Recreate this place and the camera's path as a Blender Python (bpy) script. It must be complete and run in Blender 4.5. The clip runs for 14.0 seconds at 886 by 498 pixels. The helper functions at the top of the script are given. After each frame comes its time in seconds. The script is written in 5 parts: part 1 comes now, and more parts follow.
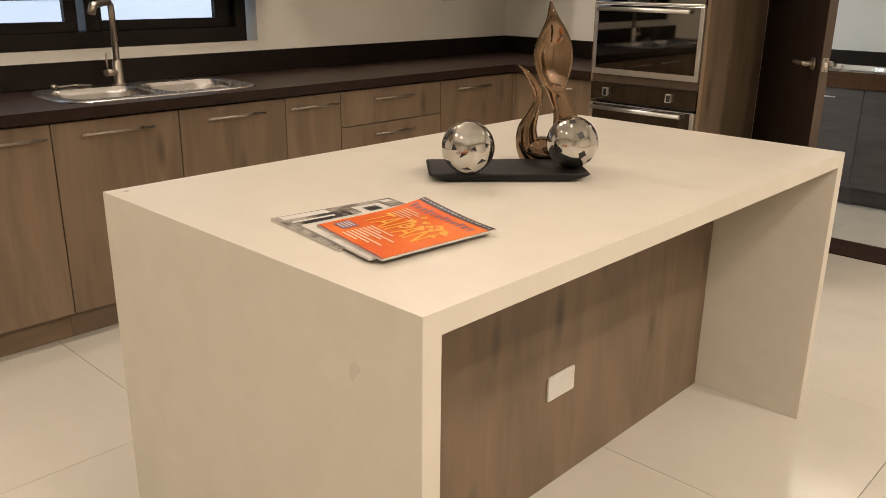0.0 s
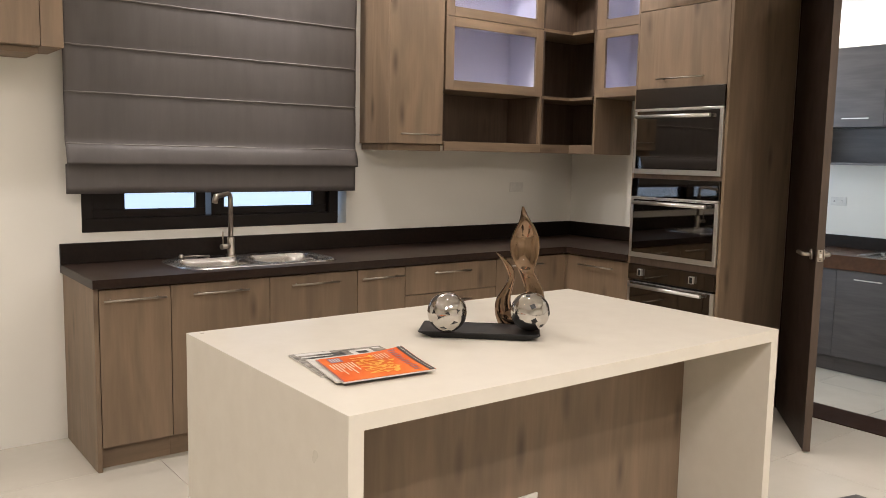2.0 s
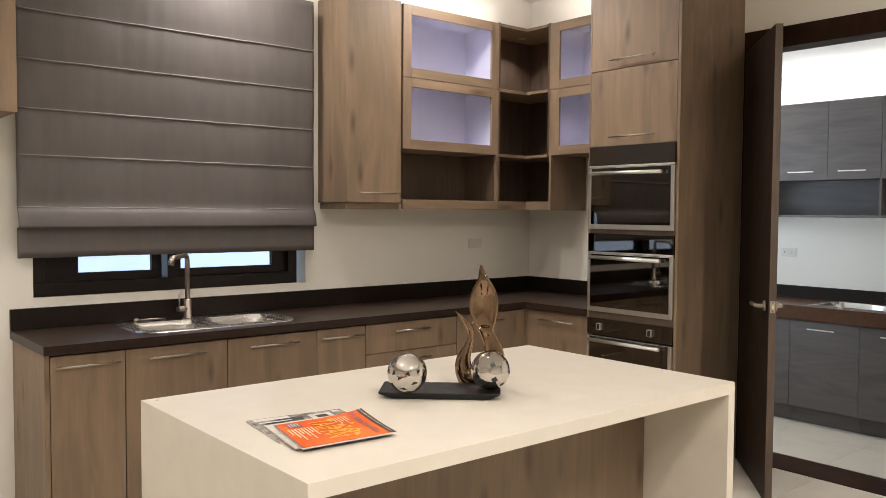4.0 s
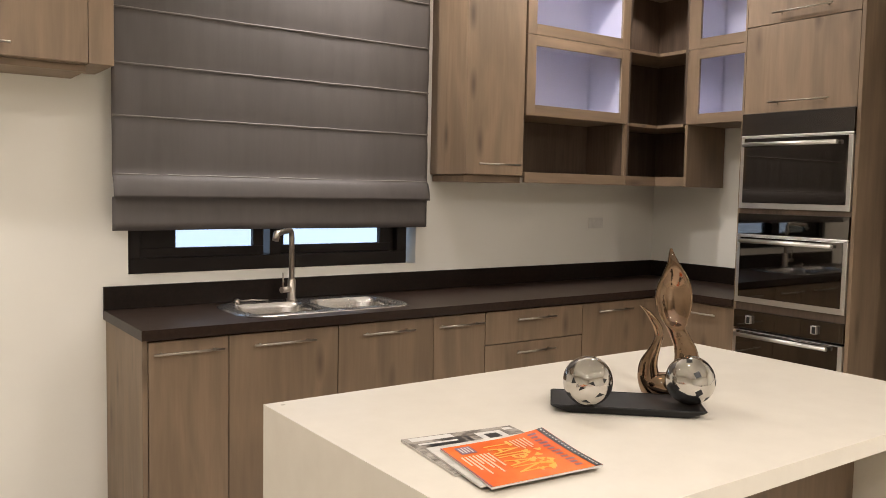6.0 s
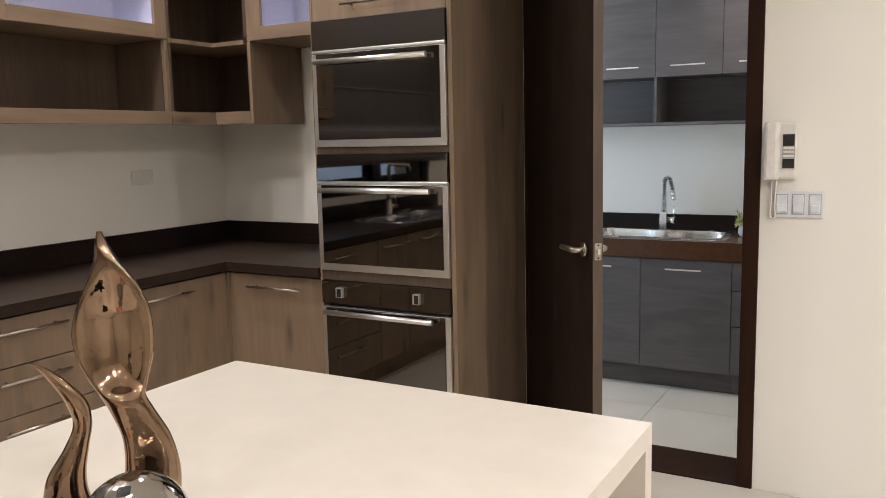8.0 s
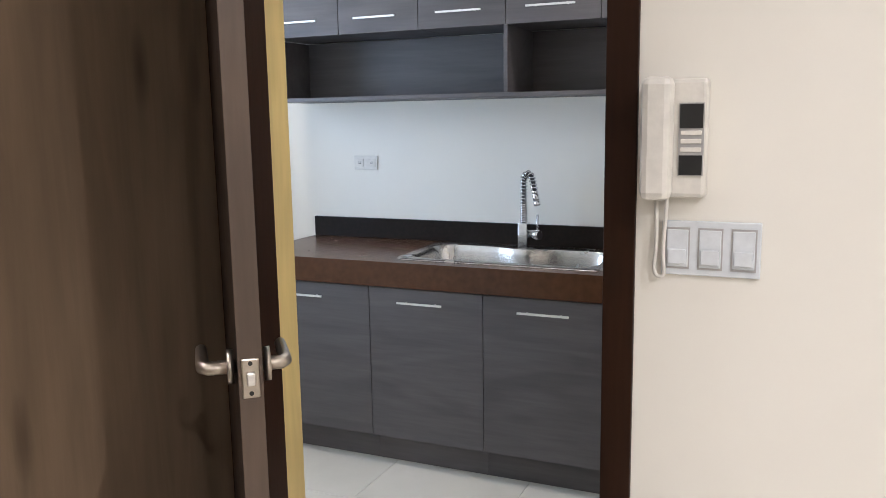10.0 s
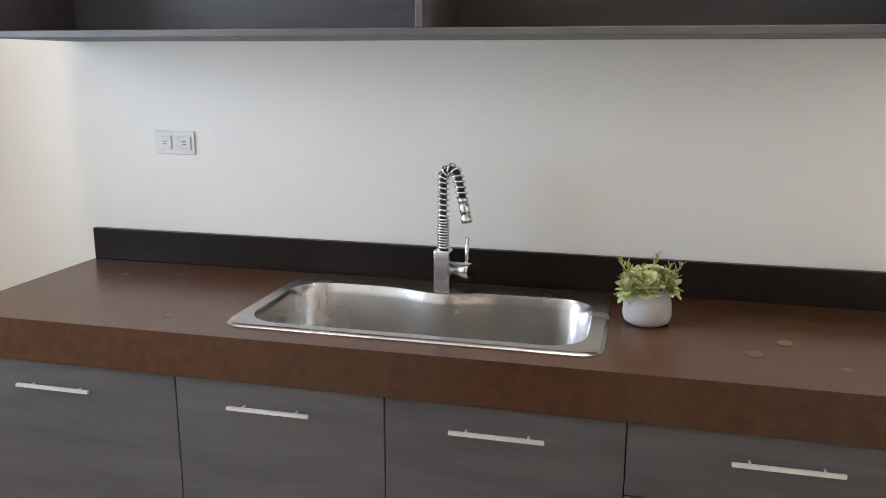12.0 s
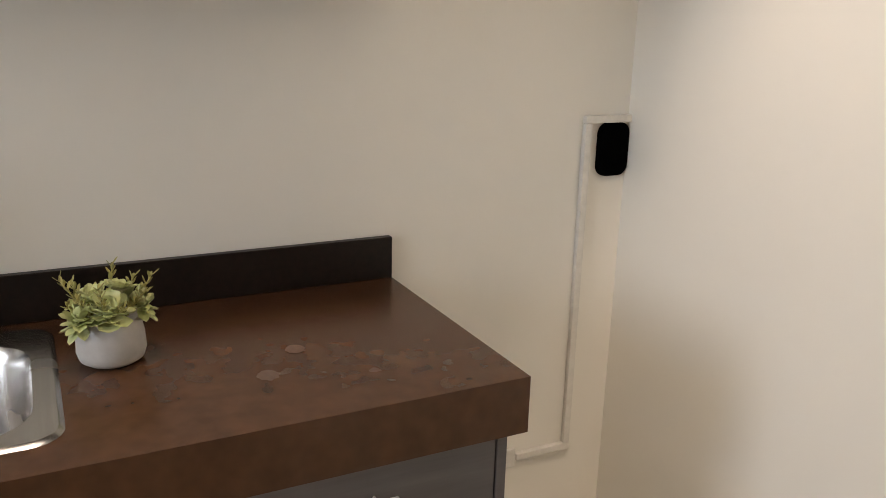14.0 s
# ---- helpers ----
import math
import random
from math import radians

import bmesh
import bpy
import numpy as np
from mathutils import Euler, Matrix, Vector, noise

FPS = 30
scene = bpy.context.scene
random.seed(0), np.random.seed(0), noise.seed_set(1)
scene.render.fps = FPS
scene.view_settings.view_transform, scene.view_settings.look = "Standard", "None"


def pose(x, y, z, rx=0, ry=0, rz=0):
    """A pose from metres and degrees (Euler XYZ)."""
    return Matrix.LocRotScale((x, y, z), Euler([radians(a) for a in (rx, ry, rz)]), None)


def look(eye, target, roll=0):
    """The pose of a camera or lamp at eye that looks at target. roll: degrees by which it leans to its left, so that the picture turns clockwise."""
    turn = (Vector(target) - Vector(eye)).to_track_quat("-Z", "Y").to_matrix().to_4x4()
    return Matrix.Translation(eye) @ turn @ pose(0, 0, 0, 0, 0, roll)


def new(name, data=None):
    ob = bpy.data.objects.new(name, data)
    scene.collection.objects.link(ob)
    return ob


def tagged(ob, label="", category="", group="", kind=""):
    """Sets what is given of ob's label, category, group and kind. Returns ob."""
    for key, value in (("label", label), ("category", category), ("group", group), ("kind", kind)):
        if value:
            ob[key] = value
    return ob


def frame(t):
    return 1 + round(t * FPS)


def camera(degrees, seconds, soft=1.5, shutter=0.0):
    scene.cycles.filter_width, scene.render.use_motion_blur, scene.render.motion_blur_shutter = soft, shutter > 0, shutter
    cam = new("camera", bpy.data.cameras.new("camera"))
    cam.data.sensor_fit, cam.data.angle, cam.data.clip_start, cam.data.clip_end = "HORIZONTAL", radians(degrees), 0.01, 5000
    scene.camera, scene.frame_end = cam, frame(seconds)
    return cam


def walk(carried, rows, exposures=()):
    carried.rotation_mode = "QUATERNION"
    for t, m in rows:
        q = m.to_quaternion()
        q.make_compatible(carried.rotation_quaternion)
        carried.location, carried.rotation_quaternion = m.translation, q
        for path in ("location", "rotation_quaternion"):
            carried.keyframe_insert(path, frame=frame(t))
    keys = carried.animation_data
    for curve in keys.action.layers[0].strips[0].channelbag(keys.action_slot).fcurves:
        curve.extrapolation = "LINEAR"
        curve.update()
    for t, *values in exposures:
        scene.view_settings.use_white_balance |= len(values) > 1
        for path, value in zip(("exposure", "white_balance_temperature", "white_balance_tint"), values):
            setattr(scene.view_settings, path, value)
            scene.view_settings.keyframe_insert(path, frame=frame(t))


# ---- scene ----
PATH = [
    (0, (-4.422, -3.663, 1.392), (-3.041, -2.358, 0.767), 0.7),
    (0.5, (-4.481, -3.859, 1.425), (-3.132, -2.456, 0.965), 2.0),
    (1, (-4.55, -4.05, 1.475), (-3.201, -2.624, 1.094), 1.4),
    (1.5, (-4.559, -4.283, 1.493), (-3.332, -2.728, 1.22), 0.7),
    (2, (-4.563, -4.454, 1.513), (-3.361, -2.872, 1.288), 1.1),
    (2.2, (-4.565, -4.482, 1.524), (-3.356, -2.902, 1.32), 1.0),
    (4.3, (-4.564, -4.456, 1.533), (-3.282, -2.923, 1.456), 0.2),
    (4.5, (-4.575, -4.43, 1.534), (-3.348, -2.852, 1.457), 0.4),
    (5, (-4.556, -4.241, 1.519), (-3.407, -2.605, 1.443), 1.5),
    (5.5, (-4.559, -4.006, 1.522), (-3.418, -2.365, 1.448), 1.4),
    (6, (-4.487, -3.855, 1.496), (-3.333, -2.227, 1.353), 1.1),
    (6.5, (-4.272, -3.693, 1.488), (-3.063, -2.111, 1.303), 0.2),
    (7, (-4.004, -3.535, 1.467), (-2.583, -2.149, 1.227), 0.9),
    (7.5, (-3.696, -3.317, 1.477), (-2.084, -2.16, 1.225), 0.5),
    (8, (-3.315, -3.261, 1.456), (-1.588, -2.288, 1.189), -1.3),
    (8.5, (-2.868, -3.264, 1.437), (-1.086, -2.403, 1.149), -1.2),
    (9, (-2.416, -3.225, 1.431), (-0.596, -2.452, 1.13), -1.4),
    (9.2, (-2.229, -3.211, 1.423), (-0.398, -2.466, 1.118), -2.0),
    (11.3, (-0.546, -2.669, 1.433), (1.184, -1.732, 1.073), 1.2),
    (11.5, (-0.424, -2.601, 1.431), (1.308, -1.672, 1.059), 1.1),
    (12, (-0.158, -2.45, 1.441), (1.736, -1.981, 1.002), 0.2),
    (12.5, (0.069, -2.405, 1.429), (1.987, -2.347, 0.863), -1.8),
    (13, (0.237, -2.395, 1.432), (2.106, -2.806, 0.853), -0.2),
    (13.5, (0.325, -2.38, 1.432), (2.12, -3.068, 0.877), -0.6),
    (14, (0.354, -2.378, 1.426), (2.066, -3.256, 0.883), 1.5),
]
cam = camera(56.8, 14.0, soft=0.85)
walk(cam, [(t, look(e, g, r)) for t, e, g, r in PATH],
     [(0, -0.54, 7000, 13), (0.6, -0.42, 6550, 12), (1.5, -0.36, 6150, 12), (5.0, -0.27, 6250, 11), (7.5, -0.28, 6000, 12), (9.0, -0.12, 5700, 12),
      (11.3, -0.1, 5620, 15), (12.0, -0.03, 6150, 16), (12.6, 0.05, 7100, 17), (13.2, -0.03, 7450, 17), (14, -0.38, 7050, 18)])

# ---- light ----
KZ, PZ = 0.02, -0.05          # floors of kitchen and pantry
CEIL, PCEIL = 3.14, 2.66      # ceilings
WX = 0.05                     # kitchen face of the wall with the door
world = bpy.data.worlds.new("sky")
world.use_nodes = True
scene.world = world
sky = world.node_tree.nodes.new("ShaderNodeTexSky")
sky.sky_type, sky.sun_disc = "NISHITA", False
sky.sun_elevation, sky.sun_rotation = radians(40), radians(200)
world.node_tree.links.new(sky.outputs[0], world.node_tree.nodes["Background"].inputs[0])
world.node_tree.nodes["Background"].inputs[1].default_value = 0.1
WARM, COOL = (1.0, 0.91, 0.82), (0.70, 0.85, 1.0)


def lamp(name, m, power, colour, size, size_y=0.0, spread=180):
    d = bpy.data.lights.new(name, "AREA")
    d.energy, d.color, d.size, d.spread = power, colour, size, radians(spread)
    d.shape = "RECTANGLE" if size_y else "DISK"
    if size_y:
        d.size_y = size_y
    ob = new(name, d)
    ob.matrix_world = m
    return ob


KLIGHTS = [(-2.52, -0.40, 21), (-1.15, -0.70, 20), (-3.0, -2.4, 3), (-2.3, -0.92, 10), (-1.2, -1.35, 5), (-4.8, -2.4, 21), (-0.45, -3.28, 5), (-3.2, -4.6, 33), (-5.4, -4.4, 54), (-4.6, -0.95, 24), (-1.6, -4.7, 48), (-3.4, -5.2, 64)]
for lx, ly, power in KLIGHTS:
    lamp("downlight_glow", pose(lx, ly, CEIL - 0.03), power, WARM, 0.10, spread=160)
PLIGHTS = [(1.08, -0.82, 9, 165, (1.0, 0.90, 0.78)), (0.95, -3.40, 107, 77, (1.0, 0.88, 0.73)), (1.36, -2.50, 5, 110, (1.0, 0.86, 0.70))]
for lx, ly, power, spread, colour in PLIGHTS:
    if spread > 90:
        lamp("pantry_glow", pose(lx, ly, PCEIL - 0.03), power, colour, 0.08, spread=spread)
    else:
        # unseen tilted spot, added to brighten the pantry end wall
        d = bpy.data.lights.new("pantry_glow", "SPOT")
        d.energy, d.color, d.spot_size, d.spot_blend, d.shadow_soft_size = power, colour, radians(spread), 0.5, 0.03
        new("pantry_glow", d).matrix_world = pose(lx, ly, PCEIL - 0.03, -24)
lamp("pantry_daylight", pose(0.85, 0.12, 1.55, -90, 0, 0), 28, COOL, 0.8, 1.2, 125)
lamp("cove_glow", pose(1.90, -1.93, 2.43, 180, 0, 0), 28, (1.0, 0.95, 0.90), 0.08, 2.2)
lamp("cove_glow", pose(-1.05, -0.12, 2.89, 180, 0, 0), 4, WARM, 1.4, 0.06)
lamp("cove_glow", pose(-0.12, -0.75, 2.89, 180, 0, 0), 2.5, WARM, 0.06, 0.8)
lamp("shelf_spot_glow", pose(-0.25, -0.2, 2.785), 2.0, WARM, 0.04, spread=120)

# ---- materials ----
def material(name, colour, rough=0.5, metal=0.0, dark=None, scale=(4, 4, 4), detail=5, bump=0.0, bump_scale=200.0, spec=0.5,
             rough_var=0.0, coat=0.0, island=0.0, contrast=(0.3, 0.7), distort=0.0, bump_depth=0.002):
    """Base colour between dark and colour by a stretched noise, a fine grain in the bump and a spread in the gloss."""
    m = bpy.data.materials.new(name)
    m.use_nodes = True
    n, l = m.node_tree.nodes, m.node_tree.links
    b = n["Principled BSDF"]
    b.inputs["Roughness"].default_value, b.inputs["Metallic"].default_value = rough, metal
    b.inputs["Specular IOR Level"].default_value = spec
    b.inputs["Coat Weight"].default_value = coat
    b.inputs["Coat Roughness"].default_value = 0.08
    co = n.new("ShaderNodeTexCoord")
    mp = n.new("ShaderNodeMapping")
    l.new(co.outputs["Object"], mp.inputs[0])
    mp.inputs["Scale"].default_value = scale
    rnd = n.new("ShaderNodeObjectInfo")
    if island:
        off = n.new("ShaderNodeVectorMath")
        off.operation = "SCALE"
        comb = n.new("ShaderNodeCombineXYZ")
        for k in range(3):
            l.new(rnd.outputs["Random"], comb.inputs[k])
        l.new(comb.outputs[0], off.inputs[0])
        off.inputs["Scale"].default_value = 37.0
        l.new(off.outputs[0], mp.inputs["Location"])
    t = n.new("ShaderNodeTexNoise")
    t.inputs["Scale"].default_value, t.inputs["Detail"].default_value, t.inputs["Roughness"].default_value = 1.0, detail, 0.62
    t.inputs["Distortion"].default_value = distort
    l.new(mp.outputs[0], t.inputs["Vector"])
    ramp = n.new("ShaderNodeValToRGB")
    ramp.color_ramp.elements[0].position, ramp.color_ramp.elements[1].position = contrast
    ramp.color_ramp.elements[0].color = (*(dark or [c * 0.85 for c in colour]), 1)
    ramp.color_ramp.elements[1].color = (*colour, 1)
    l.new(t.outputs["Fac"], ramp.inputs[0])
    out = ramp.outputs[0]
    if island:
        hs = n.new("ShaderNodeHueSaturation")
        mr = n.new("ShaderNodeMapRange")
        mr.inputs["To Min"].default_value, mr.inputs["To Max"].default_value = 1 - island, 1 + island
        l.new(rnd.outputs["Random"], mr.inputs["Value"])
        l.new(mr.outputs[0], hs.inputs["Value"])
        l.new(out, hs.inputs["Color"])
        out = hs.outputs[0]
    l.new(out, b.inputs["Base Color"])
    if rough_var:
        t2 = n.new("ShaderNodeTexNoise")
        t2.inputs["Scale"].default_value = 9.0
        l.new(co.outputs["Object"], t2.inputs["Vector"])
        mr = n.new("ShaderNodeMapRange")
        mr.inputs["To Min"].default_value, mr.inputs["To Max"].default_value = max(0.0, rough - rough_var), rough + rough_var
        l.new(t2.outputs["Fac"], mr.inputs["Value"])
        l.new(mr.outputs[0], b.inputs["Roughness"])
    if bump:
        t3 = n.new("ShaderNodeTexNoise")
        t3.inputs["Scale"].default_value, t3.inputs["Detail"].default_value = bump_scale, 3
        l.new(co.outputs["Object"], t3.inputs["Vector"])
        bp = n.new("ShaderNodeBump")
        bp.inputs["Strength"].default_value, bp.inputs["Distance"].default_value = bump, bump_depth
        l.new(t3.outputs["Fac"], bp.inputs["Height"])
        l.new(bp.outputs[0], b.inputs["Normal"])
    return m


def wood(name, colour, dark, knot, axis="z", rough=0.5, island=0.06):
    """Laminate with fine grain along one axis, broad figure and a few knots."""
    across, along = 60.0, 4.0
    sc = (across, across, along) if axis == "z" else (across, along, across) if axis == "y" else (along, across, across)
    m = material(name, colour, rough, dark=dark, scale=sc, detail=8, island=island, contrast=(0.25, 0.75), distort=0.25, rough_var=0.06)
    n, l = m.node_tree.nodes, m.node_tree.links
    b = n["Principled BSDF"]
    src = b.inputs["Base Color"].links[0].from_socket
    co = n.new("ShaderNodeTexCoord")
    rnd = n.new("ShaderNodeObjectInfo")
    comb = n.new("ShaderNodeCombineXYZ")
    mul = n.new("ShaderNodeMath")
    mul.operation, mul.inputs[1].default_value = "MULTIPLY", 11.0
    l.new(rnd.outputs["Random"], mul.inputs[0])
    for k in range(3):
        l.new(mul.outputs[0], comb.inputs[k])

    def layer(scale, kind):
        mp = n.new("ShaderNodeMapping")
        mp.inputs["Scale"].default_value = scale
        l.new(co.outputs["Object"], mp.inputs[0])
        l.new(comb.outputs[0], mp.inputs["Location"])
        t = n.new(kind)
        t.inputs["Scale"].default_value = 1.0
        l.new(mp.outputs[0], t.inputs["Vector"])
        return t

    broad = layer([c * k for c, k in zip(sc, [0.3 if c < 10 else 0.12 for c in sc])], "ShaderNodeTexNoise")
    broad.inputs["Distortion"].default_value = 1.5
    r1 = n.new("ShaderNodeMapRange")
    r1.inputs["From Min"].default_value, r1.inputs["From Max"].default_value = 0.35, 0.65
    r1.inputs["To Min"].default_value, r1.inputs["To Max"].default_value = 0.84, 1.10
    l.new(broad.outputs["Fac"], r1.inputs["Value"])
    hs = n.new("ShaderNodeHueSaturation")
    l.new(src, hs.inputs["Color"])
    l.new(r1.outputs[0], hs.inputs["Value"])
    ks = [7.0, 7.0, 7.0]
    ks["xyz".index(axis)] = 2.0
    kn = layer(ks, "ShaderNodeTexVoronoi")
    r2 = n.new("ShaderNodeMapRange")
    r2.inputs["From Min"].default_value, r2.inputs["From Max"].default_value = 0.03, 0.20
    r2.inputs["To Min"].default_value, r2.inputs["To Max"].default_value = 0.7, 0.0
    l.new(kn.outputs["Distance"], r2.inputs["Value"])
    mix = n.new("ShaderNodeMix")
    mix.data_type = "RGBA"
    l.new(r2.outputs[0], mix.inputs["Factor"])
    l.new(hs.outputs[0], mix.inputs["A"])
    mix.inputs["B"].default_value = (*knot, 1)
    l.new(mix.outputs["Result"], b.inputs["Base Color"])
    bp = n.new("ShaderNodeBump")
    bp.inputs["Strength"].default_value, bp.inputs["Distance"].default_value = 0.15, 0.001
    grain = layer([c * 3 for c in sc], "ShaderNodeTexNoise")
    l.new(grain.outputs["Fac"], bp.inputs["Height"])
    l.new(bp.outputs[0], b.inputs["Normal"])
    return m


def glass(name, colour, rough=0.0, ior=1.45):
    m = bpy.data.materials.new(name)
    m.use_nodes = True
    b = m.node_tree.nodes["Principled BSDF"]
    b.inputs["Base Color"].default_value = (*colour, 1)
    b.inputs["Roughness"].default_value, b.inputs["Transmission Weight"].default_value, b.inputs["IOR"].default_value = rough, 1.0, ior
    return m


def glow(name, colour, strength):
    m = bpy.data.materials.new(name)
    m.use_nodes = True
    b = m.node_tree.nodes["Principled BSDF"]
    b.inputs["Base Color"].default_value = (*colour, 1)
    b.inputs["Emission Color"].default_value = (*colour, 1)
    b.inputs["Emission Strength"].default_value = strength
    return m


PAINT = material("wall_paint", (0.80, 0.77, 0.70), 0.6, dark=(0.77, 0.74, 0.67), scale=(1.3, 1.3, 1.3), bump=0.06, bump_scale=160)
PAINT_CEIL = material("ceiling_paint", (0.82, 0.80, 0.76), 0.7, scale=(1, 1, 1), dark=(0.80, 0.78, 0.74))
TILE = material("porcelain_tile", (0.60, 0.56, 0.485), 0.14, dark=(0.54, 0.505, 0.43), scale=(2.2, 2.2, 2.2), detail=7, island=0.02, rough_var=0.05)
GROUT = material("grout", (0.34, 0.31, 0.26), 0.8, scale=(30, 30, 30))
OAK = wood("oak_laminate", (0.228, 0.160, 0.102), (0.192, 0.132, 0.083), (0.060, 0.039, 0.024))
OAK_H = wood("oak_laminate_cross", (0.228, 0.160, 0.102), (0.192, 0.132, 0.083), (0.060, 0.039, 0.024), axis="x")
OAK_Y = wood("oak_laminate_cross_y", (0.228, 0.160, 0.102), (0.192, 0.132, 0.083), (0.060, 0.039, 0.024), axis="y")
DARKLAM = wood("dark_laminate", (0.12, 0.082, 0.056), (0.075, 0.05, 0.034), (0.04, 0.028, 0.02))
GREYLAM = wood("grey_laminate", (0.102, 0.091, 0.092), (0.076, 0.068, 0.069), (0.062, 0.057, 0.057), axis="y", island=0.04)
WENGE = wood("wenge_frame", (0.030, 0.0125, 0.0065), (0.020, 0.0085, 0.0048), (0.018, 0.010, 0.006), rough=0.42)
WENGE_D = wood("wenge_door", (0.026, 0.0165, 0.012), (0.016, 0.0105, 0.008), (0.010, 0.007, 0.005), rough=0.46)
LIPPING = wood("edge_veneer", (0.095, 0.064, 0.044), (0.07, 0.046, 0.032), (0.05, 0.034, 0.025), rough=0.45)
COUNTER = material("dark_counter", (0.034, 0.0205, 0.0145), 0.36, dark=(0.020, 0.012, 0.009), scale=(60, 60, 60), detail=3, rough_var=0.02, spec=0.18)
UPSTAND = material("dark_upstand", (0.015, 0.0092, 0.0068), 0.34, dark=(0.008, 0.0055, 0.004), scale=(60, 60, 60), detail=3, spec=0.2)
PCOUNTER = material("brown_granite", (0.084, 0.037, 0.0172), 0.26, dark=(0.061, 0.0265, 0.0125), scale=(26, 26, 26), detail=1.5, contrast=(0.3, 0.7), spec=0.32, rough_var=0.03)
QUARTZ = material("cream_quartz", (0.64, 0.59, 0.505), 0.30, dark=(0.60, 0.55, 0.465), scale=(11, 11, 11), detail=10, rough_var=0.05)
STEEL = material("brushed_steel", (0.78, 0.76, 0.73), 0.34, 1.0, dark=(0.68, 0.66, 0.64), scale=(4, 4, 300), rough_var=0.06)
SINKSTEEL = material("sink_steel", (0.54, 0.52, 0.50), 0.26, 1.0, scale=(3, 200, 3), rough_var=0.05)
ALUBAR = material("satin_aluminium", (0.86, 0.84, 0.80), 0.48, 0.75, scale=(60, 60, 60))
NICKEL = material("brushed_nickel", (0.45, 0.40, 0.34), 0.32, 1.0, scale=(80, 80, 80))
CHROME = material("chrome", (0.74, 0.74, 0.74), 0.13, 1.0, scale=(20, 20, 20))
# the dark mottling paints in dark reflections; the glaze itself is plain
BRONZE = material("bronze_glaze", (0.36, 0.24, 0.152), 0.06, 1.0, dark=(0.17, 0.108, 0.066), scale=(5, 5, 4), coat=0.5, contrast=(0.38, 0.62), bump=0.28, bump_scale=26, bump_depth=0.006)
SILVER = material("silver_glaze", (0.62, 0.595, 0.56), 0.07, 1.0, dark=(0.48, 0.46, 0.43), scale=(9, 9, 9), bump=0.3, bump_scale=45, bump_depth=0.004)
BLACKGLASS = material("oven_glass", (0.165, 0.152, 0.138), 0.03, 1.0, dark=(0.15, 0.139, 0.126), scale=(3, 3, 3))
BLACKPLASTIC = material("black_plastic", (0.008, 0.0075, 0.007), 0.5, scale=(60, 60, 60))
DARKSTEEL = material("dark_steel_panel", (0.15, 0.14, 0.13), 0.25, 1.0, scale=(3, 3, 200))
TRAYBLACK = material("black_tray", (0.007, 0.0065, 0.006), 0.42, scale=(70, 70, 70), rough_var=0.08, spec=0.3)
FABRIC = material("blind_fabric", (0.100, 0.087, 0.083), 0.45, dark=(0.085, 0.075, 0.071), scale=(22, 22, 2.5), detail=6, bump=0.25, bump_scale=900)
PIPING = material("blind_piping", (0.20, 0.18, 0.165), 0.5, scale=(50, 50, 50))
ALU = material("bronze_aluminium", (0.014, 0.010, 0.0085), 0.35, scale=(20, 20, 20), spec=0.2)
WHITELAM = material("white_carcass", (0.70, 0.70, 0.82), 0.4, scale=(3, 3, 3))
PLASTIC = material("white_plastic", (0.74, 0.71, 0.65), 0.35, scale=(30, 30, 30))
COOLPLASTIC = material("cool_white_plastic", (0.70, 0.73, 0.76), 0.25, scale=(30, 30, 30))
HOLLOW = material("hollow_black", (0.002, 0.002, 0.002), 1.0, scale=(30, 30, 30), spec=0.0)
GREYPLASTIC = material("grey_plastic", (0.42, 0.41, 0.40), 0.4, scale=(30, 30, 30))
CERAMIC = material("concrete_pot", (0.52, 0.50, 0.47), 0.55, dark=(0.44, 0.42, 0.40), scale=(25, 25, 25), bump=0.1)
FROST = glass("cabinet_glass", (0.93, 0.93, 0.99), 0.14)
CLEAR = glass("clear_glass", (0.95, 0.98, 1.0))
LAMPGLOW = glow("lamp_lens", (1.0, 0.86, 0.66), 14.0)
JAMBWOOD = wood("pale_varnished_wood", (0.68, 0.51, 0.20), (0.62, 0.46, 0.175), (0.55, 0.40, 0.15))
OUTSIDE = glow("bright_outside", (0.66, 0.80, 1.0), 1.25)
for dark_wood in (WENGE, WENGE_D):
    dark_wood.node_tree.nodes["Principled BSDF"].inputs["Specular IOR Level"].default_value = 0.1

# ---- helpers ----
def box(bm, x0, x1, y0, y1, z0, z1, bevel=0.0):
    vs = [bm.verts.new((x, y, z)) for x in (min(x0, x1), max(x0, x1)) for y in (min(y0, y1), max(y0, y1)) for z in (min(z0, z1), max(z0, z1))]
    fs = [bm.faces.new([vs[i] for i in q]) for q in ((0, 1, 3, 2), (4, 6, 7, 5), (0, 4, 5, 1), (2, 3, 7, 6), (0, 2, 6, 4), (1, 5, 7, 3))]
    if bevel:
        bmesh.ops.bevel(bm, geom=list({e for f in fs for e in f.edges}), offset=bevel, segments=2, affect="EDGES", profile=0.5)
    return bm


def bx(*a, bevel=0.002):
    return box(bmesh.new(), *a, bevel=bevel)


